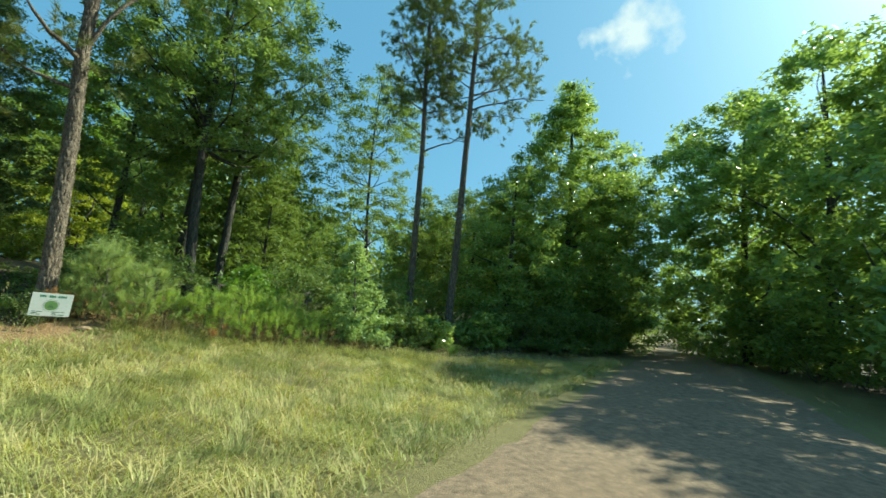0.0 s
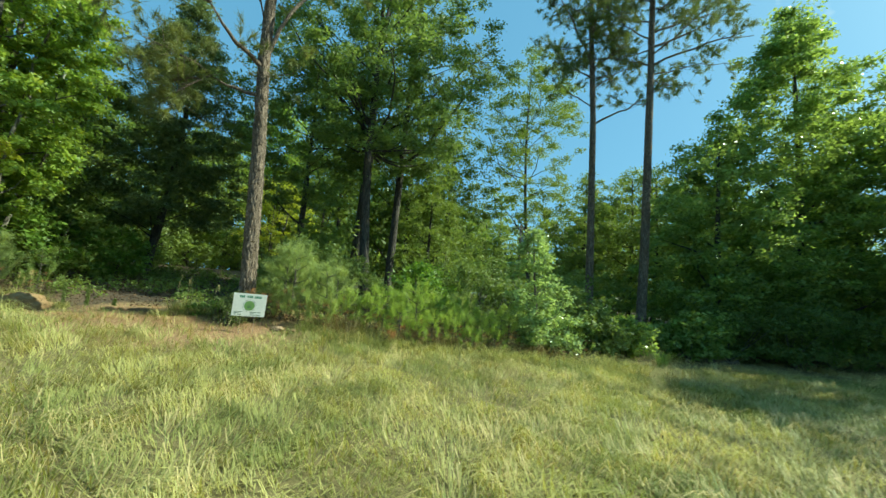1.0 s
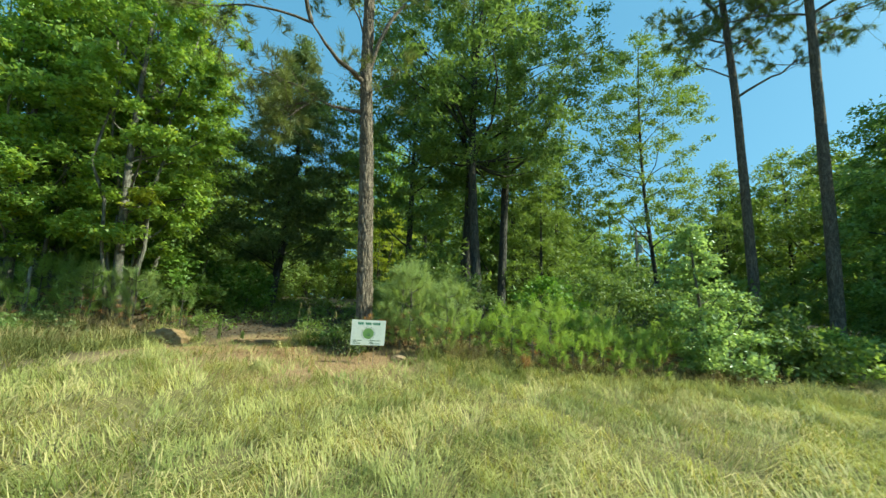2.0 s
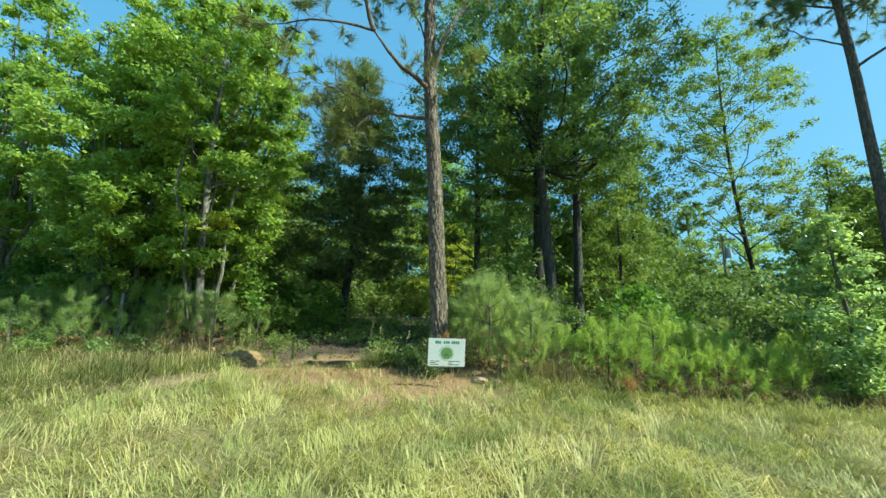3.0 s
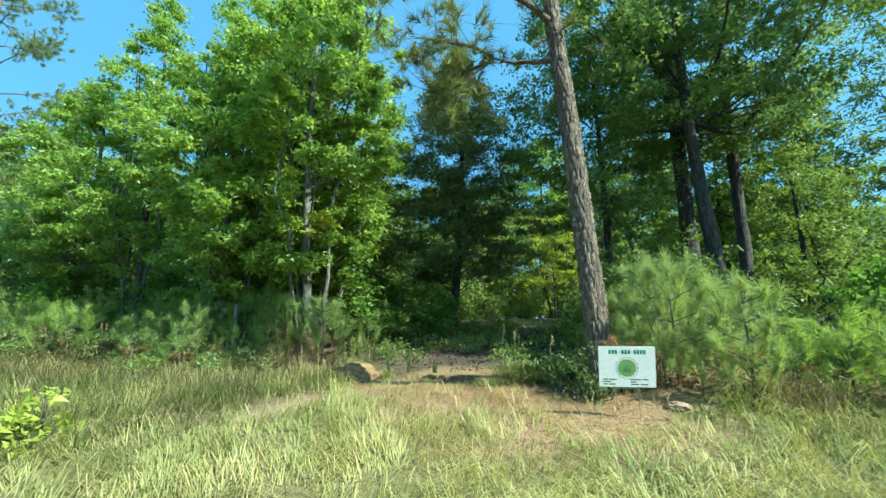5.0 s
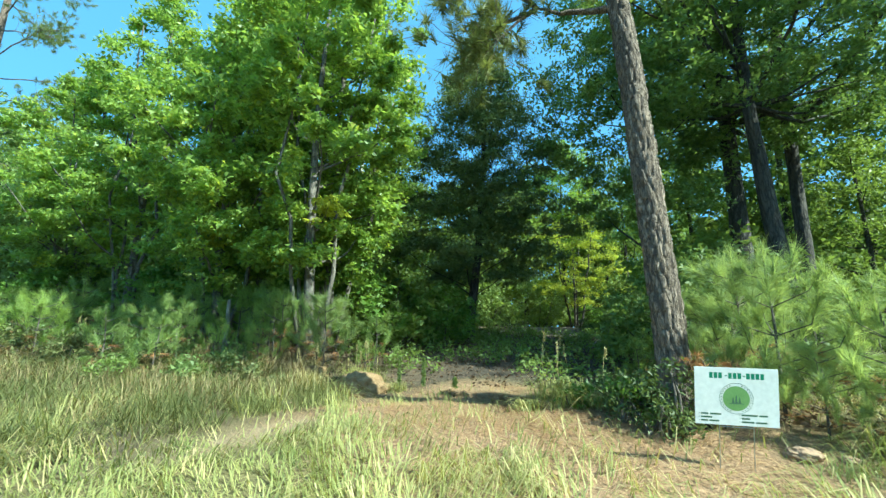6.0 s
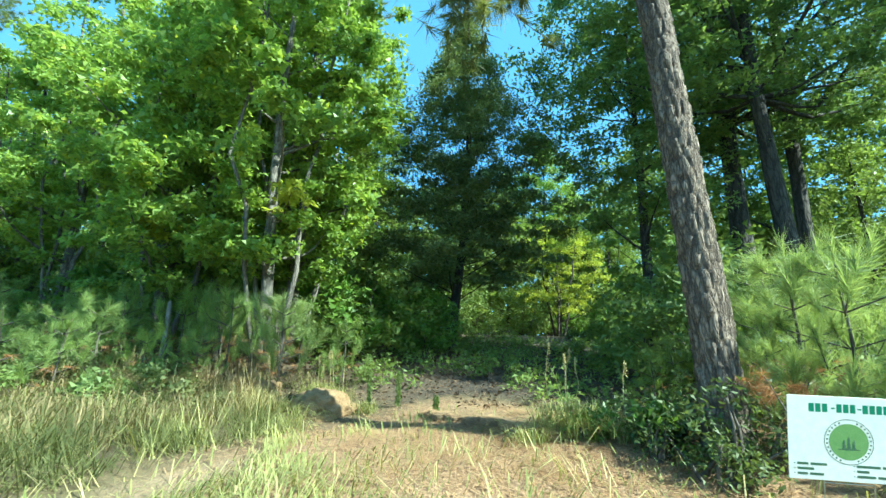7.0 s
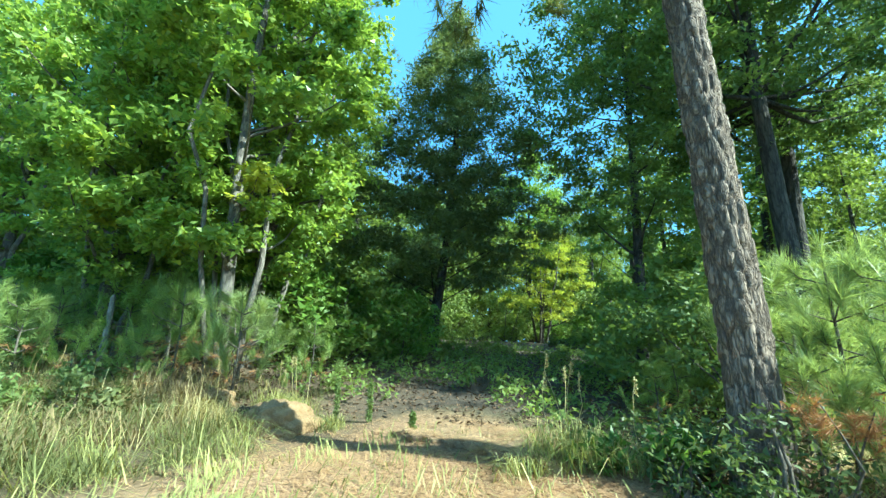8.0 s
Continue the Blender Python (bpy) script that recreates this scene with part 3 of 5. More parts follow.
tall_pine((0.65, 21.6), [(0.65, 21.6, 0.8), (0.8, 21.6, 8.0), (1.05, 21.6, 17.5)], 0.19, 23, "dark pine with a long leaning limb among oaks",
          fixed=[(7.2, (4.2, 19.6, 11.8), 0.08, 26), (9.0, (4.6, 20.2, 13.0), 0.06, 24)], crown_from=8.5, crown_n=22, reach=4.2, tufts=16, bark=OAK_BARK)
broad_tree((-3.1, 19.8), 10.5, 2.6, OAK, OAK_BARK, 25, "oak with a spreading shaded crown beside the track", 165, 130, 0.13, 0.34, 0.13, 12, 0.62, tall_oval, name="oak_tree", flat=0.36, simple=True)
broad_tree((-2.4, 32.0), 11.4, 2.8, WOODS, OAK_BARK, 26, "tall tree with a high light green crown", 120, 70, 0.17, 0.55, 0.15, 10, 0.7, round_top)
# the dark cedar in the gap
broad_tree((-8.85, 20.5), 12.1, 3.9, CEDAR, OAK_BARK, 24, "dark cedar with dense drooping sprays", 660, 140, 0.13, 0.17, 0.15, 40, 0.50, cedar_cone, flat=0.34, slim=0.46, simple=True, limb_girth=0.16, lean=(0.45, 0), name="cedar_tree")
# the bright maples on the bank
def low_spray(tree, start, tip, seed):
    """A low maple bough with flat leaf sprays; their yellow-green colour stands in for sun on them."""
    rng = np.random.default_rng(seed)
    line = bent(start, tip, rng, 0.02, 8)
    bough = piece("low_bough", mesh_np("low_bough", *tube(line, np.linspace(0.025, 0.006, 8), 6, 0.05, rng), True), MAPLE_BARK, tree)
    c = line[rng.integers(3, 8, 9)] + rng.normal(0, 0.16, (9, 3)) * [1, 1, 0.35]
    tagged(piece("leaf_spray", mesh_np("leaf_spray", *leaves(rng, c, 0.24, 34, 0.12, 0.3, 1.3)), YELLOW, bough, "maple leaves in a yellow-green that stands in for sunlight"), kind="stuff")


for x, y, hh, rr, sd, shape in [(-16.9, 13.7, 12.3, 2.5, 31, pointed), (-14.4, 14.6, 12.2, 2.5, 32, pointed), (-12.5, 14.7, 11.2, 2.4, 38, broad_point), (-10.3, 15.2, 12.6, 2.3, 33, broad_point),
                                (-9.6, 13.95, 10.6, 2.1, 34, broad_point), (-19.7, 13.3, 9.7, 2.4, 35, pointed), (-12.3, 13.6, 8.8, 2.2, 36, broad_point)]:
    maple = broad_tree((x, y), hh, rr, MAPLE, MAPLE_BARK, sd, "bright green maple with slim grey stems and sunlit crown", 175, 185, 0.118, 0.17, 0.11, 18, 0.44,
                       shape, flat=0.45, slim=0.8, simple=True, name="maple_tree", group="maples on the bank", stems=[(0.9, 0.5, 0.06), (-1.0, -0.3, 0.05), (0.2, -0.9, 0.045)])
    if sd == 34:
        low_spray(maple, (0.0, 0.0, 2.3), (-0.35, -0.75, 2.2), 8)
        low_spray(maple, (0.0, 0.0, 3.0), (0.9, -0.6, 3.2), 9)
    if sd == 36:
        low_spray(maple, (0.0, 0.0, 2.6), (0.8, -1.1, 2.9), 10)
for x, y, hh, rr, sd in ((-22.2, 12.6, 5.6, 2.2, 131), (-25.5, 14.2, 7.2, 2.6, 132), (-21.0, 14.6, 6.4, 2.2, 133)):
    broad_tree((x, y), hh, rr, GLOSSY, MAPLE_BARK, sd, "leafy young tree with pale sunlit leaves on the bank", 130, 80, 0.15, 0.05, 0.07, 10, 0.48, round_top, simple=True, group="young trees on the bank")
# a pale leaning birch in the shade behind them, and a pine over their tops
broad_tree((-12.7, 18.1), 10.5, 2.0, MAPLE, WHITE_BARK, 37, "slim birch with pale bark leaning in the shade", 90, 80, 0.12, 0.45, 0.075, 10, 0.44, tall_oval, name="birch_tree",
           stems=[(1.9, 0.2, 0.05)], lean=(1.2, 0.0))
tall_pine((-12.7, 17.6), [(-12.7, 17.6, 0.9), (-12.7, 17.6, 8.0), (-12.4, 17.6, 17.0)], 0.17, 15, "tall pine rising behind the maples", crown_from=9.6, crown_n=18, reach=4.6, tufts=15)
# slim tree in the gap, and the trees where the road runs off
broad_tree((9.96, 28.0), 18.0, 3.7, WOODS, OAK_BARK, 41, "slim open tree with sparse foliage standing behind the pines", 270, 95, 0.15, 0.28, 0.12, 34, 0.55, tall_oval, lean=(-0.8, 0), flat=0.5, simple=True)
broad_tree((17.9, 18.0), 15.8, 4.6, GUM, OAK_BARK, 42, "broad sweetgum with a pointed crown by the road", 640, 150, 0.15, 0.04, 0.22, 12, 0.62, pointed, flat=0.5, slim=0.8, simple=True, name="sweetgum_tree")
broad_tree((13.6, 17.2), 9.5, 3.2, GUM, OAK_BARK, 43, "low spreading tree with glossy leaves by the road", 340, 130, 0.13, 0.03, 0.15, 10, 0.6, round_top, flat=0.5, slim=0.75, simple=True)
broad_tree((21.8, 18.5), 11.5, 3.4, GUM, OAK_BARK, 44, "leafy tree crowding the road's edge", 330, 120, 0.18, 0.03, 0.15, 10, 0.7, round_top, flat=0.6, slim=0.75, simple=True)
for x, y, hh, rr, sd, n in ((27.5, 9.2, 18.0, 6.2, 45, 300), (22.5, 4.6, 15.2, 5.2, 46, 110), (31.0, 14.5, 18.5, 6.2, 47, 500), (18.8, 1.6, 11.6, 4.2, 48, 170), (37.0, 6.0, 19.0, 6.5, 49, 200)):
    broad_tree((x, y), hh, rr, GUM, OAK_BARK, sd, "big leafy tree shading the far side of the road", n, 110, 0.27, 0.02, 0.28, 14, 0.9, round_top, simple=True, flat=0.6, slim=0.75, group="trees across the road")

# the woods behind: a few kinds, repeated
kinds = [broad_tree((-16.0, 24.0), 8.5, 3.2, WOODS, OAK_BARK, 51, "leafy woodland tree in the shade", 170, 52, 0.27, 0.10, 0.18, 8, 0.75, tall_oval, simple=True, name="woodland_tree", group="woods behind the verge"),
         broad_tree((1.5, 30.0), 8.8, 3.6, WOODS, OAK_BARK, 52, "leafy woodland tree with a low crown", 140, 52, 0.27, 0.06, 0.15, 8, 0.75, round_top, simple=True, name="woodland_tree", group="woods behind the verge"),
         broad_tree((-36.5, 19.0), 14.0, 4.2, GUM, OAK_BARK, 53, "tall woodland tree with a full crown", 190, 56, 0.29, 0.08, 0.2, 8, 0.8, tall_oval, simple=True, name="woodland_tree", group="woods behind the verge")]
kinds.append(broad_tree((1.8, 26.8), 12.0, 3.4, WOODS, OAK_BARK, 54, "tall woodland tree with fine leaves behind the oaks", 190, 82, 0.19, 0.07, 0.17, 12, 0.7, tall_oval, simple=True, name="woodland_tree", group="woods behind the verge"))
spots = [(-21, 25, 0, 1.0), (-13, 30, 0, 1.1), (-10, 46, 1, 1.3), (-1.5, 31, 1, 1.0), (3.5, 31, 1, 0.75), (-26, 13.5, 0, 0.8), (-30, 24, 0, 1.2), (-43, 17, 2, 1.0), (7.5, 38, 1, 0.8), (20.5, 36, 1, 0.9),
         (17, 33, 0, 1.1), (5, 46, 1, 1.1), (13, 52, 0, 1.2), (22, 42, 2, 0.75), (20, 27, 0, 1.2), (26, 31, 2, 0.8), (30, 26, 2, 0.85), (-14, 36, 0, 1.3), (4, 42, 0, 1.2), (36, 34, 2, 0.9), (-24, 32, 0, 1.4),
         (-38, 28, 2, 0.9), (44, 26, 2, 0.8), (52, 40, 2, 0.8), (60, 50, 2, 0.8), (0, 55, 1, 1.3), (-20, 48, 2, 0.8), (14.5, 22.5, 3, 0.75), (23.5, 23, 2, 0.75), (-34, 9, 0, 0.9),
         (4.2, 27.8, 3, 0.85), (-13.5, 23.0, 3, 0.75), (-17.5, 21.0, 3, 0.75), (2.6, 23.6, 3, 0.55), (-5.5, 42.0, 3, 1.05), (-12.8, 40.0, 3, 1.0), (-9.5, 46.0, 3, 1.1), (-29.5, 16.0, 3, 1.1), (-24.5, 18.0, 3, 0.85),
         (38.5, 14.5, 2, 0.8), (42.5, 17.5, 2, 0.95), (50.0, 22.0, 2, 0.9), (58.0, 27.0, 2, 0.9), (66.0, 31.5, 2, 0.9), (41.0, 31.5, 2, 0.55), (50.0, 37.5, 2, 0.7), (57.0, 41.0, 2, 0.7), (-4.4, 47.0, 3, 1.0), (-7.2, 44.0, 3, 1.0), (8.2, 31.0, 3, 0.38), (10.8, 33.0, 3, 0.36), (14.5, 30.0, 3, 0.86), (17.0, 28.5, 3, 0.9), (12.8, 27.0, 3, 0.55)]
for k, (x, y, kind, sc) in enumerate(spots):
    copy_thing(kinds[kind], pose(x, y, z_at(x, y) - 0.05, 0, 0, 57 * k) @ Matrix.Scale(sc, 4))
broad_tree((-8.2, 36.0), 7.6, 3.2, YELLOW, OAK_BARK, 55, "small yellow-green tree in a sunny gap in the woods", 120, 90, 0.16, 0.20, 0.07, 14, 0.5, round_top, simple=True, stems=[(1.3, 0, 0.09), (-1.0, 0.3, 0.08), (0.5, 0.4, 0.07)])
broad_tree((-10.0, 42.5), 16.5, 3.4, MAPLE, OAK_BARK, 58, "light green tree standing in the sun behind the cedar", 200, 110, 0.22, 0.35, 0.15, 12, 0.8, tall_oval, simple=True)
# a tall pine far down the verge
tall_pine((-31.0, 12.6), [(-31, 12.6, 1.0), (-30.8, 12.6, 10.0), (-30.9, 12.6, 20.0)], 0.26, 14, "tall pine standing far along the bank", crown_from=7.0, crown_n=24, reach=5.6, tufts=30)

# ---- undergrowth ----
def shrub(at, height, radius, mat, seed, label, per=70, clumps=48, leaf=0.11, name="shrub", group="", profile=round_top, category="shrub", clump=0.32, stems_n=5):
    """A leafy shrub: several thin stems from one foot, and loose clumps of leaves."""
    rng = np.random.default_rng(seed)
    ob = thing(name, (at[0], at[1], z_at(*at) - 0.03), label, category, group)
    c = crown_places(rng, clumps, height * 0.12, height * 0.97, radius, profile, 0.5)
    for k in rng.choice(len(c), stems_n, replace=False):
        foot = np.array([rng.normal(0, 0.06), rng.normal(0, 0.06), 0])
        piece("stem", mesh_np("stem", *tube(bent(foot, c[k], rng, 0.0, 6), np.linspace(0.022, 0.006, 6), 5)), TWIG, ob)
    piece("foliage", mesh_np("foliage", *leaves(rng, c, clump * (0.7 + 0.6 * rng.random(len(c))), per, leaf * 1.2, 0.6, 0.8, simple=True)), mat, ob)
    return ob


def young_pine(at, height, spread, mat, seed, label, group="young pines along the verge", per=66, whorls=5, length=0.25):
    """A young pine: thin stem, whorls of upturned branches, each ending in a plume of long needles; the lowest are dry."""
    rng = np.random.default_rng(seed)
    ob = thing("young_pine", (at[0], at[1], z_at(*at) - 0.03), label, "young pine", group)
    stem = np.array([[0, 0, 0], [0.02, 0.01, height * 0.5], [rng.normal(0, 0.05), rng.normal(0, 0.05), height * 0.97]])
    piece("stem", mesh_np("stem", *tube(stem, [0.020, 0.013, 0.006], 6)), TWIG, ob)
    cs, ws, dry_c, dry_w = [], [], [], []
    for k in range(whorls):
        z = height * (0.14 + 0.64 * k / max(1, whorls - 1))
        ln = spread * (1.25 - 0.75 * k / whorls)
        for j in range(4):
            a = j * 1.571 + k * 0.8 + rng.normal(0, 0.35)
            l1 = ln * (0.65 + 0.6 * rng.random())
            root = np.array([0.01, 0.01, z])
            elbow = root + np.array([l1 * 0.75 * math.cos(a), l1 * 0.75 * math.sin(a), l1 * 0.3])
            tip = root + np.array([l1 * math.cos(a), l1 * math.sin(a), l1 * (0.45 + 0.6 * rng.random())])
            piece("branch", mesh_np("branch", *tube(np.array([root, elbow, tip]), [0.007, 0.005, 0.003], 4)), TWIG, ob)
            way = unit(tip - elbow + rng.standard_normal(3) * 0.10)
            for q in (0.45, 0.8, 1.15):
                cs.append(elbow + (tip - elbow) * q)
                ws.append(way)
            if k < 2:
                dry_c.append(root + (elbow - root) * 0.7)
                dry_w.append(unit(elbow - root + [0, 0, -0.2]))
    for q in (0.74, 0.82, 0.9, 1.0):
        cs.append(stem[-1] * q)
        ws.append(unit(np.array([rng.normal(0, 0.12), rng.normal(0, 0.12), 1.0])))
    piece("needles", mesh_np("needles", *needles(rng, np.array(cs), np.array(ws), per, length, 0.0062, 0.44)), mat, ob)
    piece("dry_needles", mesh_np("dry_needles", *needles(rng, np.array(dry_c), np.array(dry_w), 26, length * 0.8, 0.007, 0.5)), RUST, ob, "rust-brown dry needles")
    return ob


rngp = np.random.default_rng(77)
# broadleaf undergrowth of the woods, three forms repeated
low = [shrub((-2.6, 16.6), 2.3, 1.3, WOODS, 61, "leafy shrub under the trees", 28, 56, 0.125, group="undergrowth at the woods' edge"),
       shrub((1.5, 15.2), 2.0, 1.2, BRUSH, 62, "bright leafy shrub behind the young pines", 48, 55, 0.11, group="undergrowth at the woods' edge"),
       shrub((-11.0, 17.5), 3.4, 1.6, WOODS, 63, "tall leafy shrub in the shade", 20, 76, 0.15, group="undergrowth at the woods' edge"),
       shrub((2.6, 16.8), 2.2, 1.2, OLIVE, 69, "dense olive bush in half shade behind young pines", 80, 60, 0.07, group="undergrowth at the woods' edge")]
low_spots = [(-1.9, 15.4, 3), (-2.4, 17.2, 3), (-0.6, 16.6, 3), (-1.5, 18.0, 3), (-3.2, 18.4, 0), (-2.6, 21.0, 0), (-1.6, 20.0, 2), (-10.4, 23.6, 0), (-10.6, 21.5, 0), (-12.4, 19.2, 2), (-13.8, 16.6, 0), (-15.8, 15.6, 2), (-18.0, 16.4, 2),
             (-20.2, 14.2, 2), (-22.5, 12.4, 2), (-25.0, 11.0, 0), (-9.4, 16.6, 0), (-8.3, 17.8, 1), (3.6, 15.4, 3), (4.6, 16.8, 3), (5.8, 15.0, 3), (6.6, 17.4, 3), (7.4, 16.2, 0),
             (9.2, 18.6, 2), (11.4, 17.0, 0), (13.6, 16.4, 0), (8.6, 20.5, 2), (6.0, 20.5, 0), (3.4, 20.0, 2), (1.2, 22.5, 2), (-1.6, 23.5, 2), (-10.8, 26.0, 2), (-13.5, 25.0, 2),
             (-16.0, 21.0, 2), (-19.5, 19.5, 2), (15.4, 16.6, 0), (17.0, 16.4, 1), (19.4, 16.4, 0), (21.2, 17.2, 0), (23.6, 19.0, 2), (10.5, 23.0, 2), (13.0, 25.0, 2), (16.0, 22.0, 2), (5.0, 26.0, 2), (-3.4, 24.4, 0),
             (-27.5, 9.0, 2), (-30, 6.0, 2), (-24.0, 15.0, 2), (-12.0, 30.5, 2), (-4.6, 30.5, 0), (-2.0, 28.0, 2), (26.5, 21.5, 2), (30, 23, 2),
             (-10.2, 16.0, 1), (-11.6, 15.4, 1), (-13.0, 16.0, 1), (-14.4, 14.6, 1), (-16.2, 14.2, 1), (-17.8, 14.4, 0), (-19.4, 12.8, 1), (-21.0, 11.6, 0), (-9.8, 41, 2), (-7.4, 42, 2), (-12.2, 42, 2), (-10.6, 50, 2), (-13.4, 50, 2), (24.0, 8.6, 2), (27.0, 11.0, 2), (30.0, 12.6, 2), (22.5, 6.4, 0), (29, 6, 2), (33, 9, 2), (25.5, 3.5, 2), (32.5, 13.0, 2), (36.0, 14.6, 2), (39.5, 16.6, 2), (43.0, 18.6, 2), (47.0, 21.0, 2), (28.5, 22.0, 2), (32.0, 24.5, 2),
             (-9.6, 33.0, 0), (-8.0, 39.6, 1), (-6.4, 40.0, 0), (-4.9, 32.6, 1), (-9.5, 39.4, 0), (-5.2, 39.5, 1), (-11.4, 19.6, 1), (-12.2, 17.2, 1), (12.4, 15.4, 3), (14.6, 15.0, 3), (16.6, 15.2, 3)]
for k, (x, y, kd) in enumerate(low_spots):
    copy_thing(low[kd], pose(x, y, z_at(x, y) - 0.03, 0, 0, 71 * k) @ Matrix.Scale(0.85 + 0.35 * rngp.random(), 4))

# the leafy sapling among the young pines, and bright brush
broad_tree((4.55, 13.1), 3.45, 0.8, GLOSSY, TWIG, 64, "leafy sapling with glossy green leaves among young pines", 90, 75, 0.085, 0.06, 0.03, 10, 0.22, pointed, name="sapling", lean=(-0.35, 0), category="sapling")
shrub((5.2, 13.5), 1.3, 0.85, GLOSSY, 65, "low glossy bush at the grass edge", 60, 40, 0.09)
shrub((6.7, 14.2), 1.6, 1.0, OLIVE, 66, "dense olive bush at the grass edge", 90, 50, 0.09)
shrub((8.0, 14.6), 1.3, 0.9, GUM, 67, "dark glossy bush under the pines", 60, 45, 0.12)
shrub((10.6, 15.0), 1.6, 1.1, GUM, 68, "dark glossy bush under the pines", 60, 50, 0.13)

# young pines: four forms repeated along both banks
YP = "young pine with long bright green needles"
forms = [young_pine((-1.75, 12.75), 1.85, 0.52, YOUNG_DULL, 71, "young pine with long olive needles beside the sign"),
         young_pine((-0.95, 12.55), 1.5, 0.5, YOUNG_DULL, 72, "young pine with drooping olive needles"),
         young_pine((0.4, 12.75), 1.2, 0.42, YOUNG, 73, YP, per=54, whorls=4, length=0.22),
         young_pine((1.2, 12.9), 1.45, 0.45, YOUNG, 74, YP, per=54, whorls=5, length=0.22)]
row = [(-2.0, 13.1, 0, 1.0), (-1.95, 14.1, 0, 1.1), (-0.9, 14.9, 0, 1.0), (-2.3, 12.85, 1, 0.65), (-1.5, 12.45, 1, 0.6), (-1.0, 12.3, 1, 0.5), (-0.45, 12.75, 2, 0.75), (-1.9, 12.5, 1, 0.45), (0.1, 13.0, 2, 0.7), (0.8, 12.45, 2, 0.75), (0.9, 13.3, 3, 0.8),
       (1.6, 12.5, 3, 0.6), (1.85, 13.3, 3, 0.85), (2.2, 12.6, 2, 0.75), (2.6, 13.5, 3, 0.85), (2.9, 12.8, 2, 0.8), (3.5, 13.2, 2, 0.85), (3.9, 13.8, 3, 0.85), (1.5, 14.4, 3, 0.9),
       (2.7, 14.6, 1, 0.85), (6.0, 13.8, 2, 0.9), (1.25, 12.35, 2, 0.5), (2.6, 12.45, 2, 0.5), (3.2, 12.65, 3, 0.55), (2.3, 13.1, 2, 0.8)]
# the far bank: a loose band of them under the maples
band = [(-8.55, 13.3, 1, 1.0), (-9.2, 13.8, 3, 1.0), (-9.75, 13.15, 3, 1.0), (-10.3, 13.5, 1, 1.15), (-11.1, 13.3, 3, 1.1), (-12.1, 12.8, 2, 1.1),
        (-12.6, 13.3, 3, 1.1), (-13.2, 12.7, 1, 1.0), (-13.8, 13.1, 3, 1.1), (-15.0, 12.8, 3, 1.0), (-15.6, 12.2, 2, 1.2), (-16.3, 12.5, 3, 1.0), (-17.2, 11.8, 2, 1.15), (-18.2, 11.5, 3, 1.1),
        (-19.2, 11.0, 2, 1.2), (-9.3, 12.45, 2, 0.6), (-10.2, 12.2, 2, 0.65), (-12.4, 12.0, 2, 0.8), (-13.5, 11.8, 3, 0.75), (-14.8, 11.6, 2, 0.9), (-16.0, 11.3, 3, 0.8), (-17.4, 10.8, 2, 0.9), (-8.3, 14.6, 1, 0.85),
        (-9.9, 14.5, 1, 1.1), (-11.4, 14.3, 3, 1.3), (-8.1, 14.0, 2, 0.45), (-9.9, 11.0, 3, 0.85), (-11.3, 10.9, 3, 0.9), (-13.4, 10.7, 3, 0.95), (-10.9, 11.9, 1, 1.0), (-3.2, 14.7, 0, 0.6), (-2.9, 15.4, 1, 0.8)]
bank_forms = [young_pine((-9.4, 13.0), 1.45, 0.42, SHADED_PINE, 75, "young pine on the bank, its needles darkened to suggest shade", per=50, whorls=4, length=0.21),
              young_pine((-11.7, 12.6), 1.3, 0.40, SHADED_PINE, 76, "young pine with needles darkened to suggest shade and dry lower twigs", per=50, whorls=4, length=0.20)]
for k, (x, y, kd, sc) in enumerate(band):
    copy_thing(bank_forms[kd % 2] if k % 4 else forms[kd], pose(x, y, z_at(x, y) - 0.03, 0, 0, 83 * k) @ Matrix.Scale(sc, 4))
for k, (x, y, kd, sc) in enumerate(row):
    copy_thing(forms[kd], pose(x, y, z_at(x, y) - 0.03, 0, 0, 83 * k) @ Matrix.Scale(sc, 4))

# ---- grass ----
def blades(rng, x, y, height, bend, width, z=None, way=None):
    """Bent grass blades of two pieces each."""
    n = len(x)
    p = np.stack([x, y, (ground_z(x, y) if z is None else z) - 0.01], -1)
    a = rng.random(n) * 6.2832 if way is None else way
    d = np.stack([np.cos(a), np.sin(a), np.zeros(n)], -1)
    w = np.stack([-np.sin(a), np.cos(a), np.zeros(n)], -1) * (width * (0.6 + 0.8 * rng.random(n)))[:, None]
    h = height[:, None]
    b = bend[:, None]
    up = np.array([0, 0, 1.0])
    m = p + up * h * 0.6 + d * h * b * 0.30
    t = p + up * h * (1.0 - 0.45 * b) + d * h * b
    q = np.stack([p - w, p + w, m + w * 0.7, m - w * 0.7, t], 1).reshape(-1, 3)
    i = np.arange(n)[:, None] * 5
    f = np.concatenate([i + [0, 1, 2], i + [0, 2, 3], i + [3, 2, 4]], 1).reshape(-1, 3)
    return q, f


def on_verge(rng, n, u0, u1, s0, s1):
    u, s = u0 + (u1 - u0) * rng.random(n), s0 + (s1 - s0) * rng.random(n)
    p = EDGE + u[:, None] * ALONG + s[:, None] * ACROSS
    return p[:, 0], p[:, 1], s


def bare(x, y):
    """How bare the ground is at the mouth of the track, 0 to 1."""
    w = 0.35 * waves(x * 0.9, y * 0.9)
    a = np.clip(1.2 - np.hypot((x + 4.2) / 2.6, (y - 12.0) / 1.45) + 0.5 * w, 0, 1)
    return np.clip(a * 2.2, 0, 1)


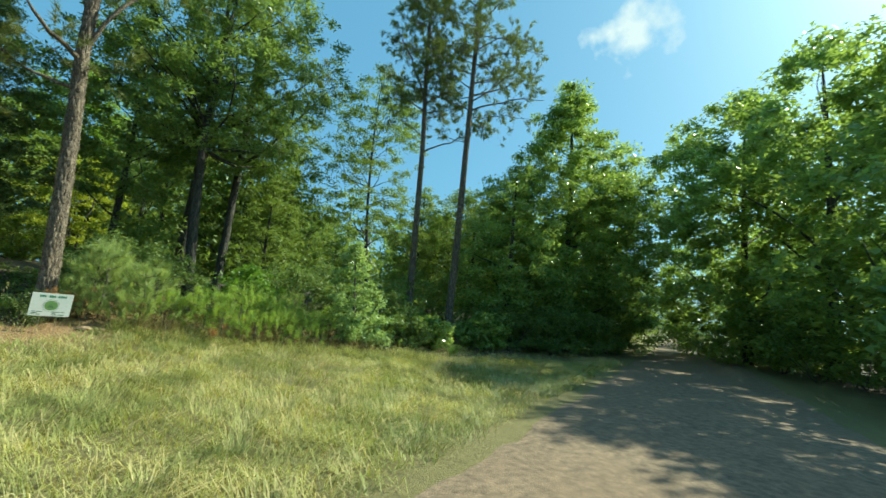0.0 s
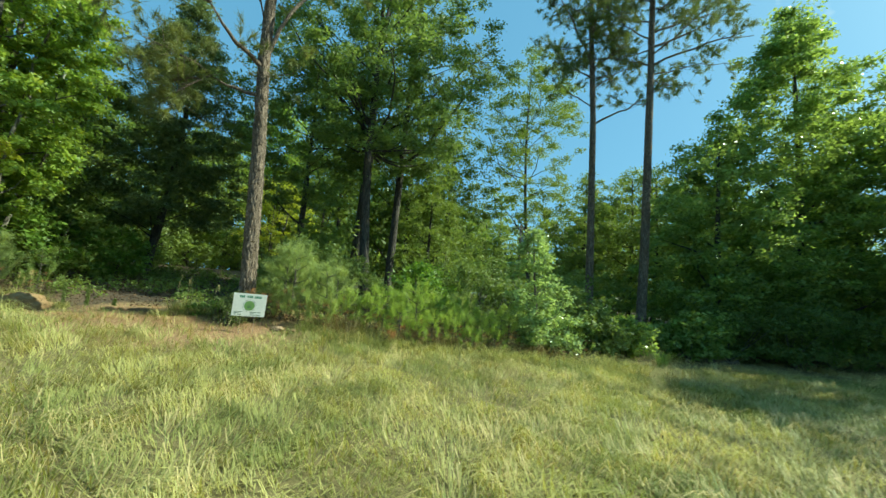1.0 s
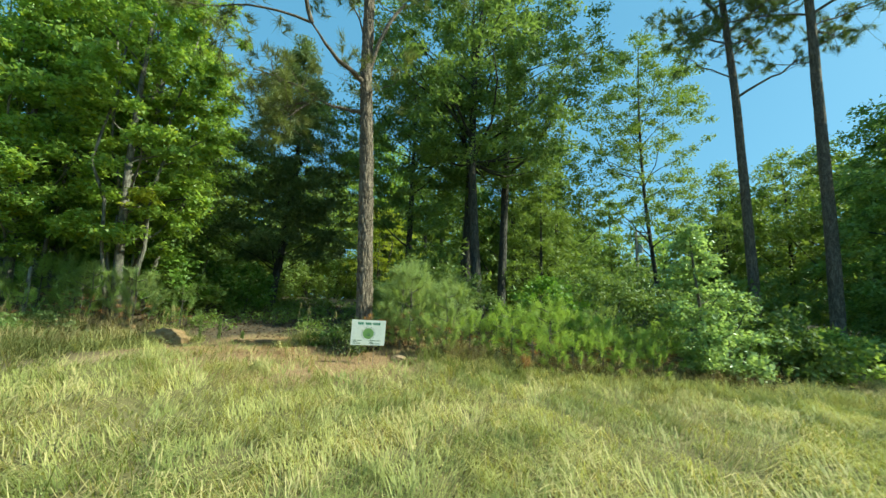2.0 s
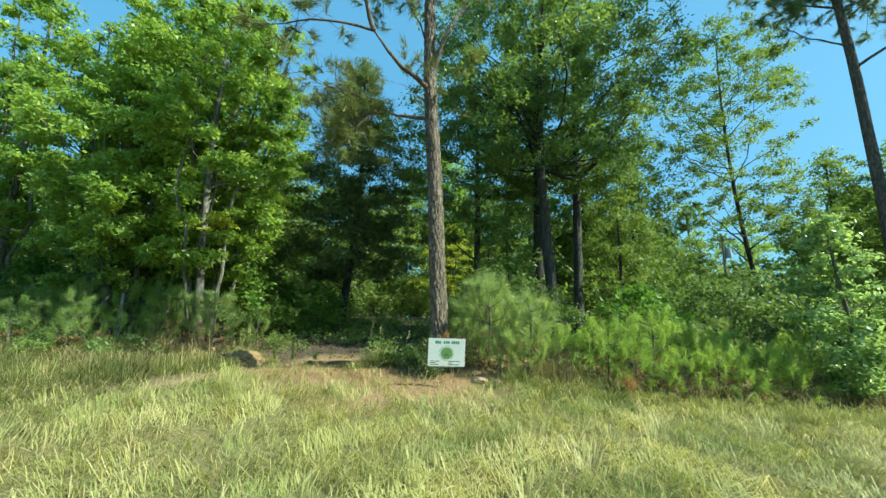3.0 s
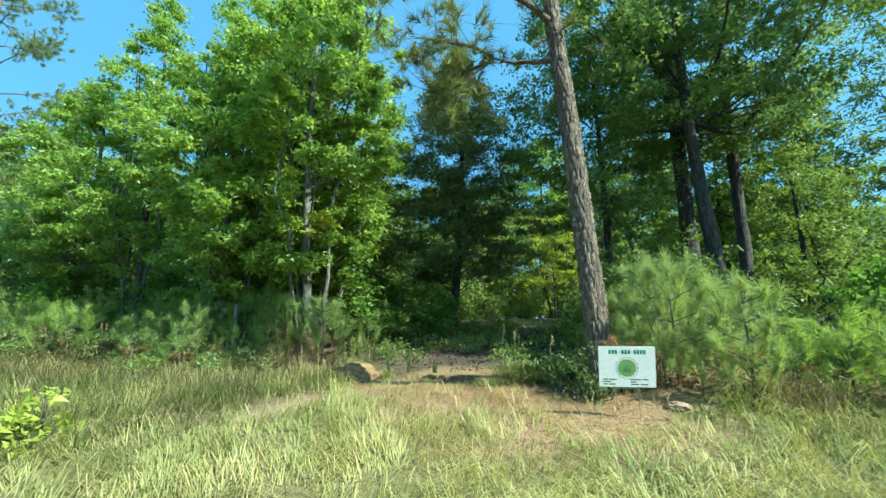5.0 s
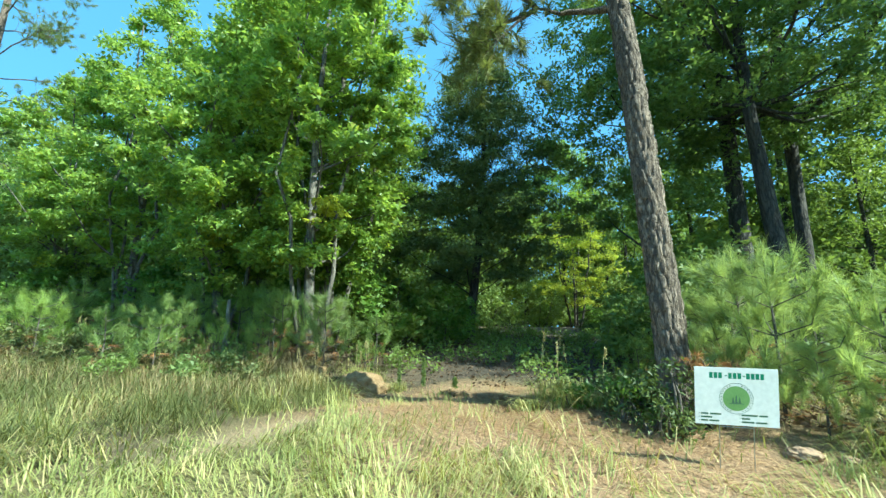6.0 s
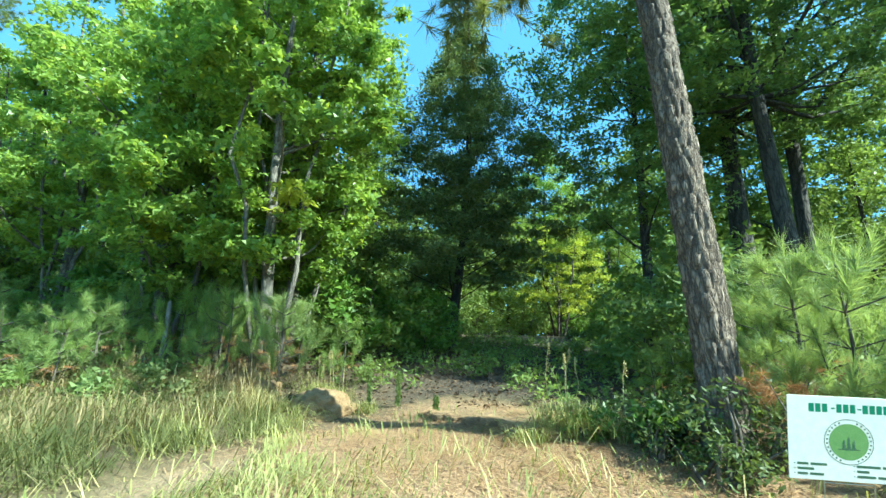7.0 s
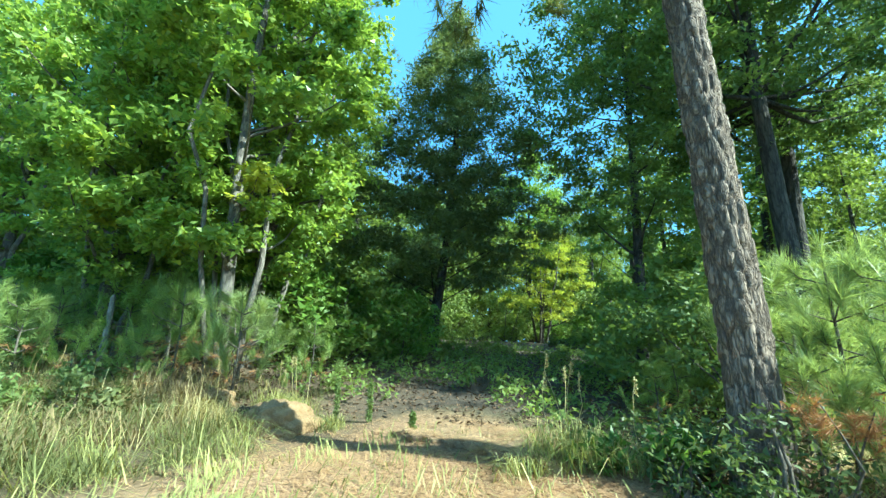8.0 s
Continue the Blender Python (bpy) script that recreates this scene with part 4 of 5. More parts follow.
def verge_grass():
    """Short unmown grass, combed flat in swirls, with upright tufts between."""
    rng = np.random.default_rng(5)
    x, y, s = on_verge(rng, 350000, -17, 17, 0.05, 13.0)
    seen = (x > -2.5) | (y > 5.5) | (rng.random(len(x)) < 0.4)
    x, y, s = x[seen], y[seen], s[seen]
    patch = 0.5 + 0.22 * waves(x * 0.55, y * 0.55) + 0.12 * waves(x * 1.9 + 3, y * 1.9)
    keep = rng.random(len(x)) > bare(x, y) * 0.9
    keep &= rng.random(len(x)) < np.clip(s / 0.5, 0.15, 1)
    keep &= rng.random(len(x)) < np.clip((13.4 - y) / 1.2, 0.0, 1)
    keep &= rng.random(len(x)) < np.clip(1 - (y - 8.5) * 1.1 * np.clip((-6.2 - x - 0.25 * waves(x, y)) / 0.9, 0, 1), 0.10, 1)
    keep &= rng.random(len(x)) < np.clip(0.35 + patch, 0.3, 1)
    x, y, s, patch = x[keep], y[keep], s[keep], patch[keep]
    n = len(x)
    tuft = np.clip(0.45 + 0.4 * waves(x * 1.6 + 5, y * 1.6), 0, 1)
    h = (0.07 + 0.15 * rng.random(n) ** 1.4) * (0.6 + 0.5 * np.clip(patch, 0, 1) + 0.55 * tuft)
    tall = rng.random(n) > 0.988
    h[tall] *= 1.9
    bend = (0.5 + 1.7 * rng.random(n) ** 0.8) * (1.25 - 0.55 * tuft)
    way = 3.0 * waves(x * 0.45 + 2, y * 0.45) + 1.5 * waves(x * 1.3, y * 1.3) + rng.normal(0, 0.8, n)
    me = mesh_np("grass", *blades(rng, x, y, h, bend, 0.0045, way=way))
    tagged(piece("grass", me, GRASS), "unmown yellow-green verge grass mixed with dry straw", "grass", kind="stuff")


def loose_straw():
    """Cut straw lying in tangles on the verge, matted together in swirls."""
    rng = np.random.default_rng(15)
    x, y, s = on_verge(rng, 75000, -15, 15, 0.3, 10.5)
    mat_ = waves(x * 0.8 + 1, y * 0.8) + 0.7 * waves(x * 2.6, y * 2.6 + 1)
    keep = rng.random(len(x)) < np.clip(0.25 + 0.55 * mat_, 0.04, 1) * (1 - 0.7 * bare(x, y))
    x, y = x[keep], y[keep]
    n = len(x)
    a = 3.0 * waves(x * 0.45 + 2, y * 0.45) + 1.5 * waves(x * 1.3, y * 1.3) + rng.normal(0, 0.8, n)
    me = mesh_np("straw", *blades(rng, x, y, 0.10 + 0.22 * rng.random(n), 1.2 + 0.9 * rng.random(n), 0.0048, way=a))
    tagged(piece("straw", me, STRAW), "loose pale straw tangled in the verge grass", "straw", kind="stuff")


def bank_weeds():
    """Rank weeds in clumps, with dark soil between them; some green, some pale."""
    rng = np.random.default_rng(6)
    cx = np.concatenate([-20 + 13.2 * rng.random(1150), -2.2 + 9.2 * rng.random(170)])
    cy = np.concatenate([10.3 + rng.normal(0, 1.5, 1150) - np.clip(-cx[:1150] - 10, 0, 12) * 0.12, 12.15 + rng.normal(0, 0.28, 170)])
    n = rng.integers(18, 62, len(cx))
    pale = np.repeat(rng.random(len(cx)) < np.where(cx > -3, 0.8, 0.16), n)
    x, y = np.repeat(cx, n) + rng.normal(0, 0.085, n.sum()), np.repeat(cy, n) + rng.normal(0, 0.085, n.sum())
    h = np.repeat(0.16 + 0.42 * rng.random(len(cx)) ** 1.4, n) * (0.4 + 0.8 * rng.random(n.sum()))
    bend = 0.8 + 1.4 * rng.random(len(x))
    keep = bare(x, y) < 0.3
    for mark, mat, nm, label in ((~pale, WEED, "weeds", "rank dark green weeds in clumps along the banks"), (pale, GRASS, "bank_grass", "pale arching grass clumps along the banks")):
        k = keep & mark
        tagged(piece(nm, mesh_np(nm, *blades(rng, x[k], y[k], h[k], bend[k], 0.0034)), mat), label, "weeds", kind="stuff")


def leaf_litter():
    """Dead leaves on the floor of the woods and the track, coloured darker for the shade there."""
    rng = np.random.default_rng(16)
    n = 26000
    x, y = -16 + 22 * rng.random(n), 12.6 + 11 * rng.random(n) ** 1.5
    keep = (np.abs(x + 5.2) > 2.2) | (y > 13.9 + 0.3 * waves(x, y))
    x, y = x[keep], y[keep]
    z = ground_z(x, y) + 0.005 + 0.03 * rng.random(len(x))
    c = np.stack([x, y, z], -1)
    q, f = leaves(rng, c, 0.01, 1, 0.065, 0.4, 1.3, 0.55)
    m = leaf_mat("shaded_dead_leaf", (0.04, 0.027, 0.017), (0.17, 0.11, 0.065), 0.1, 0.8)
    tagged(piece("leaf_litter", mesh_np("leaf_litter", q, f), m), "brown dead leaves, darkened to suggest shade, covering the woodland floor", "leaf litter", kind="stuff")


def woods_floor_plants():
    rng = np.random.default_rng(17)
    n = 1500
    x, y = -15 + 19 * rng.random(n), 14.2 + 10 * rng.random(n)
    c = np.stack([x, y, ground_z(x, y) + 0.05 + 0.22 * rng.random(n)], -1)
    keep = (np.abs(x + 5.6 + 0.25 * (y - 13)) > 0.8) | (y > 15.5)
    q, f = leaves(rng, c[keep], 0.22, 26, 0.085, 0.8, 0.9, simple=True)
    tagged(piece("woodland_plants", mesh_np("woodland_plants", q, f), WOODS), "low green plants on the woodland floor", "undergrowth", kind="stuff")


def dry_stems():
    rng = np.random.default_rng(8)
    x = np.concatenate([-18 + 11 * rng.random(150), -2 + 8 * rng.random(60)])
    y = np.concatenate([12.4 + rng.normal(0, 0.7, 150) - np.clip(-x[:150] - 9, 0, 12) * 0.16, 12.5 + rng.normal(0, 0.4, 60)])
    h = 0.35 + 0.5 * rng.random(len(x))
    me = mesh_np("dry_stems", *blades(rng, x, y, h, 0.1 + 0.9 * rng.random(len(x)), 0.0028))
    tagged(piece("dry_stems", me, STRAW), "dry straw-coloured weed stems standing on the banks", "weeds", kind="stuff")


def track_litter():
    """Pine straw and dead twigs lying at the mouth of the track."""
    rng = np.random.default_rng(9)
    n = 21000
    x, y = -4.3 + rng.normal(0, 1.7, n), 12.3 + rng.normal(0, 0.9, n)
    z = ground_z(x, y) + 0.004 + 0.02 * rng.random(n)
    a, ln = rng.random(n) * 6.2832, 0.06 + 0.12 * rng.random(n)
    d = np.stack([np.cos(a), np.sin(a), rng.normal(0, 0.15, n)], -1) * ln[:, None]
    w = np.stack([-np.sin(a), np.cos(a), np.zeros(n)], -1) * 0.0035
    p = np.stack([x, y, z], -1)
    q = np.stack([p - w, p + w, p + d], 1).reshape(-1, 3)
    m = leaf_mat("fallen_needle", (0.22, 0.11, 0.05), (0.52, 0.34, 0.17), 0.1, 0.7)
    tagged(piece("pine_straw", mesh_np("pine_straw", q, np.arange(3 * n).reshape(-1, 3)), m), "rust-brown fallen pine needles strewn over bare soil", "pine straw", kind="stuff")


verge_grass()
loose_straw()
bank_weeds()
leaf_litter()
woods_floor_plants()
dry_stems()
track_litter()


# ---- small things by the track ----
def stone(at, size, mat, seed, label, name="stone", squash=0.6, rough_k=0.25, sink=0.25):
    bm = bmesh.new()
    bmesh.ops.create_icosphere(bm, subdivisions=5, radius=1)
    off = Vector((seed * 3.1, seed * 1.7, 0))
    for v in bm.verts:
        k = 1 + rough_k * noise.noise(v.co * 1.6 + off) + rough_k * 0.5 * noise.noise(v.co * 4.5 + off) + rough_k * 0.25 * noise.noise(v.co * 11 + off) + rough_k * 0.14 * noise.noise(v.co * 27 + off)
        v.co = Vector((v.co.x * size[0], v.co.y * size[1], v.co.z * size[2] * squash)) * k
    for f in bm.faces:
        f.smooth = True
    ob = part(name, bm, mat)
    ob.location = (at[0], at[1], z_at(*at) + size[2] * squash * (1 - sink * 2))
    return tagged(ob, label, name.replace("_", " "))


SAND = plain_mat("sandy_soil", (0.25, 0.155, 0.07), (0.38, 0.25, 0.122), 7.0, 0.95, 0.05)
ROCK = plain_mat("tan_rock", (0.34, 0.21, 0.12), (0.48, 0.32, 0.20), 9.0, 0.9, 0.02)
LOGWOOD = bark_mat("weathered_log", (0.12, 0.085, 0.06), (0.42, 0.33, 0.24), 3.0, 18.0, 0.01)
for mx, my, size, sd, lab in ((-7.44, 13.1, (0.50, 0.42, 0.36), 1, "crumbling mound of pale sandy soil beside the track"),
                              (-8.5, 13.0, (0.30, 0.24, 0.20), 4, "low heap of pale sandy soil on the bank"), (-7.15, 12.78, (0.18, 0.16, 0.10), 6, "small spill of sandy soil at the mound's foot")):
    stone((mx, my), size, SAND, sd, lab, "soil_mound", 0.8, 0.24, 0.46)
# near-black lump that marks the dark spot at the mound's left
stone((-7.82, 12.88), (0.12, 0.10, 0.12), plain_mat("dark_brown_lump", (0.018, 0.014, 0.011), (0.06, 0.045, 0.033), 14.0, 0.9, 0.03), 9, "dark rounded lump sunk beside the sandy mound", "stump", 1.1, 0.16, 0.34)
stone((-1.80, 11.95), (0.13, 0.09, 0.10), ROCK, 2, "tan stone lying near the yard sign", "stone")
stone((-1.5, 12.0), (0.07, 0.06, 0.05), ROCK, 3, "small tan stone near the yard sign", "stone")


def fallen_log(at, turn, sc, label):
    rng = np.random.default_rng(14)
    ob = thing("fallen_log", (at[0], at[1], z_at(*at) - 0.01), label, "log")
    ob.rotation_euler = (0, 0, turn)
    ob.scale = (sc, sc, sc)
    line = np.stack([np.linspace(-0.78, 0.78, 14), 0.05 * np.sin(np.linspace(0, 3, 14)), 0.055 + 0.012 * np.sin(np.linspace(0, 6, 14))], -1)
    piece("stem", mesh_np("stem", *tube(line, 0.052 + 0.008 * rng.standard_normal(14) * 0.6, 12, 0.04, rng), True), LOGWOOD, ob)
    for sgn, nm in ((-1, "cut_end"), (1, "cut_end")):
        bm = bmesh.new()
        bmesh.ops.create_cone(bm, cap_ends=True, segments=12, radius1=0.05, radius2=0.046, depth=0.012, matrix=Matrix.Translation((sgn * 0.784, line[0 if sgn < 0 else -1][1], 0.056)) @ Matrix.Rotation(math.pi / 2, 4, 'Y'))
        part(nm, bm, LOGWOOD, ob)
    return ob


def soil_ledge():
    """A low step of packed soil across the track's mouth, with an undercut broken front and fallen needles on top."""
    rng = np.random.default_rng(33)
    a, b = np.array([-6.0, 13.20]), np.array([-4.05, 12.46])
    back = np.array([0.355, 0.935])
    us, vs = np.linspace(0, 1, 60), np.array([-0.03, 0.0, 0.02, 0.06, 0.14, 0.28, 0.45, 0.65, 0.85, 1.05])
    rag = 0.035 * np.sin(us * 23) + 0.03 * np.sin(us * 51 + 1) + 0.018 * rng.standard_normal(60)
    o = np.array([a[0], a[1], z_at(*a)])
    verts = []
    for i, u in enumerate(us):
        end = np.clip(min(u, 1 - u) / 0.10, 0, 1) ** 0.6
        for k, v in enumerate(vs):
            p = a + (b - a) * u + back * (v + rag[i] * (1 if v < 0.3 else 0.4) + (0.09 if k == 0 else 0))
            g = z_at(*p)
            top = 0.565 + 0.075 * u + 0.012 * math.sin(13 * u + 9 * v) + 0.006 * rng.standard_normal()
            lift = max(0.0, top - g) * end * (1 - max(0.0, (v - 0.65) / 0.4) ** 1.3)
            z = g - 0.05 if k == 0 else g + lift * (0.86 if k == 1 else 1.0)
            verts.append((p[0] - o[0], p[1] - o[1], z - o[2]))
    n, m = 60, len(vs)
    i, j = np.meshgrid(np.arange(n - 1), np.arange(m - 1), indexing="ij")
    q = i * m + j
    ob = thing("soil_ledge", tuple(o), "low ledge of packed soil with an undercut edge beside the track", "soil bank")
    earth = plain_mat("litter_soil", (0.20, 0.125, 0.065), (0.46, 0.32, 0.18), 16.0, 0.95, 0.03)
    piece("ledge_body", mesh_np("ledge_body", np.array(verts), np.stack([q, q + m, q + m + 1, q + 1], -1).reshape(-1, 4), True), earth, ob)
    v = np.array(verts).reshape(n, m, 3)
    c = 2600
    iu, iv = rng.integers(2, n - 2, c), rng.integers(2, m, c)
    p = v[iu, iv] + np.column_stack([rng.normal(0, 0.03, c), rng.normal(0, 0.05, c), 0.004 + 0.015 * rng.random(c)])
    ang, ln = rng.random(c) * 6.2832, 0.05 + 0.11 * rng.random(c)
    d = np.stack([np.cos(ang), np.sin(ang), rng.normal(0, 0.12, c)], -1) * ln[:, None]
    w = np.stack([-np.sin(ang), np.cos(ang), np.zeros(c)], -1) * 0.0035
    tris = np.stack([p - w, p + w, p + d], 1).reshape(-1, 3)
    tagged(piece("needle_litter", mesh_np("needle_litter", tris, np.arange(3 * c).reshape(-1, 3)), leaf_mat("ledge_needle", (0.25, 0.13, 0.06), (0.56, 0.38, 0.20), 0.1, 0.7), ob, "rust-brown fallen pine needles"), kind="stuff")


soil_ledge()
fallen_log((11.3, 14.9), 0.1, 1.35, "grey fallen log in the shade under the trees")


def spike(at, height, seed):
    """A fuzzy upright weed spike."""
    rng = np.random.default_rng(seed)
    ob = thing("weed_spike", (at[0], at[1], z_at(*at) - 0.02), "upright fuzzy green weed spike beside the track", "weed", "weed spikes by the track")
    piece("stem", mesh_np("stem", *tube(np.array([[0, 0, 0], [0.01, 0, height * 0.5], [0.0, 0.01, height]]), [0.008, 0.006, 0.003], 5)), TWIG, ob)
    c = np.stack([rng.normal(0, 0.006, 26), rng.normal(0, 0.006, 26), np.linspace(height * 0.1, height, 26)], -1)
    piece("leaves", mesh_np("leaves", *leaves(rng, c, 0.024, 26, 0.04, 1.0, 0.6, 0.25)), OLIVE, ob)


spike((-7.0, 13.6), 0.55, 1)
spike((-6.5, 13.6), 0.48, 2)
spike((-5.75, 13.3), 0.25, 3)


def grass_tuft(at, n, height, mat, seed, label, radius=0.25, seeds=0):
    rng = np.random.default_rng(seed)
    ob = thing("grass_tuft", (at[0], at[1], z_at(*at)), label, "grass tuft")
    r, a = radius * rng.random(n) ** 0.7, rng.random(n) * 6.2832
    x, y = r * np.cos(a), r * np.sin(a)
    h = height * (0.45 + 0.55 * rng.random(n))
    tagged(piece("leaf_tuft", mesh_np("leaf_tuft", *blades(rng, x, y, h, 0.5 + 1.3 * rng.random(n), 0.0032, np.zeros(n))), mat, ob), kind="stuff")
    for k in range(seeds):
        top = np.array([rng.normal(0, 0.14), rng.normal(0, 0.1), height * (1.25 + 0.5 * rng.random())])
        st = piece("seed_stalk", mesh_np("seed_stalk", *tube(bent((0, 0, 0), top, rng, 0.02, 7), np.linspace(0.004, 0.002, 7), 4)), STRAW, ob)
        c = np.stack([np.full(8, top[0]), np.full(8, top[1]), top[2] - np.linspace(0, 0.12, 8)], -1)
        piece("seed_head", mesh_np("seed_head", *leaves(rng, c, 0.012, 7, 0.022, 1.0, 0.1, 0.35)), STRAW, st)


grass_tuft((-4.0, 12.8), 520, 0.55, GRASS, 31, "tall green grass tuft with seed stalks by the track", 0.36, 5)
grass_tuft((-4.3, 12.45), 160, 0.30, GRASS, 32, "short green grass tuft by the ledge", 0.2)
grass_tuft((-3.45, 12.8), 220, 0.42, GRASS, 33, "green grass tuft between track and pine", 0.3, 1)
grass_tuft((-7.5, 13.5), 200, 0.45, GRASS, 34, "grass tuft growing behind the soil mound", 0.25, 2)
grass_tuft((-7.95, 13.55), 240, 0.42, GRASS, 134, "grass tuft growing on top of the sandy bank", 0.3, 1)
grass_tuft((-7.75, 12.85), 200, 0.30, GRASS, 135, "short grass tuft before the sandy bank", 0.3)
grass_tuft((-8.35, 12.75), 200, 0.36, STRAW, 136, "dry grass tuft before the sandy bank", 0.3)
grass_tuft((-8.0, 12.5), 260, 0.5, STRAW, 35, "arching dry grass tuft beside the soil mound", 0.28, 2)
grass_tuft((-7.72, 13.28), 260, 0.34, STRAW, 137, "dry grass tuft growing out of the sandy mound", 0.26, 2)
grass_tuft((-7.62, 12.98), 160, 0.26, GRASS, 138, "short grass tuft hanging over the sandy mound", 0.2)
grass_tuft((-6.8, 13.3), 120, 0.3, GRASS, 36, "thin grass tuft at the edge of the track", 0.2)
grass_tuft((8.1, 13.1), 220, 0.75, YOUNG, 37, "bright upright weed clump at the grass edge", 0.12)
for k in range(9):
    grass_tuft((-9.2 - 0.95 * k, 12.2 - 0.12 * k + 0.3 * math.sin(5 * k)), 200, 0.55, GRASS if k % 3 else STRAW, 40 + k, "rank grass tuft on the bank below young pines", 0.3, k % 3)

shrub((-3.2, 12.55), 0.42, 0.30, BRUSH, 81, "sparse leafy weed at the foot of the pine", 14, 16, 0.09, clump=0.14)
shrub((-3.75, 12.7), 0.35, 0.22, BRUSH, 82, "small leafy weed beside the track", 12, 12, 0.08, clump=0.12)
shrub((-7.4, 8.15), 0.62, 0.36, LEMON, 83, "small sapling with yellow-green leaves in the verge grass", 15, 17, 0.075, clump=0.15)


def dead_sprig(at, seed, way=(0.35, -0.1, 0.32), tufts=16):
    rng = np.random.default_rng(seed)
    ob = thing("dead_sprig", (at[0], at[1], z_at(*at)), "dead rust-brown pine sprig at the foot of the trees", "dead branch")
    tip = np.array(way)
    piece("stem", mesh_np("stem", *tube(bent((0, 0, 0), tip, rng, 0.02, 5), np.linspace(0.010, 0.004, 5), 5)), TWIG, ob)
    c = (0.72 + 0.28 * rng.random((tufts, 1))) * tip + rng.normal(0, 0.045, (tufts, 3))
    piece("needles", mesh_np("needles", *needles(rng, c, unit(rng.standard_normal((tufts, 3)) + [0.3, -0.2, 0.1]), 40, 0.125, 0.005)), RUST, ob)


dead_sprig((-2.42, 12.32), 3, (-0.05, -0.12, 0.72), 9)
dead_sprig((-2.30, 12.38), 4, (0.12, -0.1, 0.66), 8)
dead_sprig((0.3, 12.1), 2)


def dead_grass():
    """Brown dead stalks and grass under the young pines on both banks."""
    rng = np.random.default_rng(19)
    x = np.concatenate([-0.9 + 6.0 * rng.random(4200), -17 + 8.8 * rng.random(9000), -18 + 10.6 * rng.random(8000)])
    y = np.concatenate([12.55 + rng.normal(0, 0.24, 4200) + np.clip(x[:4200], 0, 6) * 0.09, 12.1 + rng.normal(0, 0.75, 9000) - np.clip(-x[4200:13200] - 9, 0, 12) * 0.12,
                        10.7 + rng.normal(0, 0.8, 8000) - np.clip(-x[13200:] - 9, 0, 12) * 0.12])
    keep = waves(x * 1.4 + 2, y * 1.4) > -0.5
    x, y = x[keep], y[keep]
    m = leaf_mat("dead_grass_blade", (0.105, 0.080, 0.040), (0.35, 0.275, 0.130), 0.2, 0.7)
    me = mesh_np("dead_grass", *blades(rng, x, y, 0.16 + 0.42 * rng.random(len(x)), 0.3 + 1.3 * rng.random(len(x)), 0.0048))
    tagged(piece("dead_grass", me, m), "brown dead grass tangled under young pines", "dead grass", kind="stuff")


dead_grass()
for sx, sy, hh, sd in ((-3.05, 12.85, 0.5, 84), (-3.4, 13.1, 0.45, 85), (-2.95, 13.2, 0.7, 86), (-2.95, 12.25, 0.80, 87), (-2.68, 12.20, 0.86, 88), (-2.45, 12.45, 0.92, 89),
                       (-3.25, 12.4, 0.62, 184), (-2.8, 12.0, 0.45, 185)):
    shrub((sx, sy), hh * 0.85, 0.30, DOCK, sd, "dark leafy weeds in the shade at the pine's foot", 15, 30, 0.042, clump=0.18, stems_n=6)


# broad-leaved weeds in the rough grass of the bank
rough = [shrub((-8.9, 11.6), 0.55, 0.42, DOCK, 186, "olive broad-leaved weeds in rough ground", 26, 26, 0.05, group="low weeds", clump=0.15, category="weed", name="bank_weed"),
         shrub((-10.0, 10.6), 0.45, 0.5, WOODS, 187, "low dark green weeds in rough ground", 26, 28, 0.05, group="low weeds", clump=0.16, category="weed", name="bank_weed")]
rngw = np.random.default_rng(91)
for k in range(34):
    x, y = -9.0 - 10.0 * rngw.random(), 10.2 + 2.2 * rngw.random()
    y -= 0.11 * max(0, -x - 10)
    if k > 17:
        x, y = -10.5 + 6.5 * rngw.random(), 27.0 + 7.0 * rngw.random()
    copy_thing(rough[k % 2], pose(x, y, z_at(x, y) - 0.03, 0, 0, 67 * k) @ Matrix.Scale(0.7 + 0.6 * rngw.random(), 4))


def dry_stick(at, way, length, seed):
    rng = np.random.default_rng(seed)
    ob = thing("dry_stick", (at[0], at[1], z_at(*at)), "pale dry weed stalk leaning on the bank", "stick", "dry stalks on the bank")
    piece("stem", mesh_np("stem", *tube(bent((0, 0, 0), np.array(way) * length, rng, 0.02, 5), np.linspace(0.009, 0.004, 5), 6)), STRAW, ob)


for k in range(16):
    q = 2.4 * k
    dry_stick((-8.6 - 0.32 * k, 12.0 + 0.35 * math.sin(3.3 * k)), (0.5 * math.cos(q), 0.25 * math.sin(q), 0.75), 0.45 + 0.25 * abs(math.sin(k)), 60 + k)


def stub_post(at, height, seed):
    ob = thing("broken_snag", (at[0], at[1], z_at(*at) - 0.05), "pale broken snag standing among young pines", "snag")
    rng = np.random.default_rng(seed)
    piece("stem", mesh_np("stem", *tube(np.array([[0, 0, 0], [0.02, 0, height * 0.5], [0.0, 0, height * 0.96], [0.01, 0, height]]), [0.05, 0.045, 0.04, 0.015], 9, 0.08, rng), True), PALE_BARK, ob)


for k in range(18):
    shrub((-8.5 - 0.56 * k, 11.75 - 0.06 * k + 0.75 * math.sin(4 * k)), 0.45 + 0.3 * abs(math.sin(3 * k)), 0.45, OLIVE if k % 3 else WEED, 90 + k, "low leafy weed among grass on the bank", 46, 18, 0.06, clump=0.2, stems_n=3, group="leafy weeds on the bank")
stub_post((-11.05, 12.98), 1.3, 5)


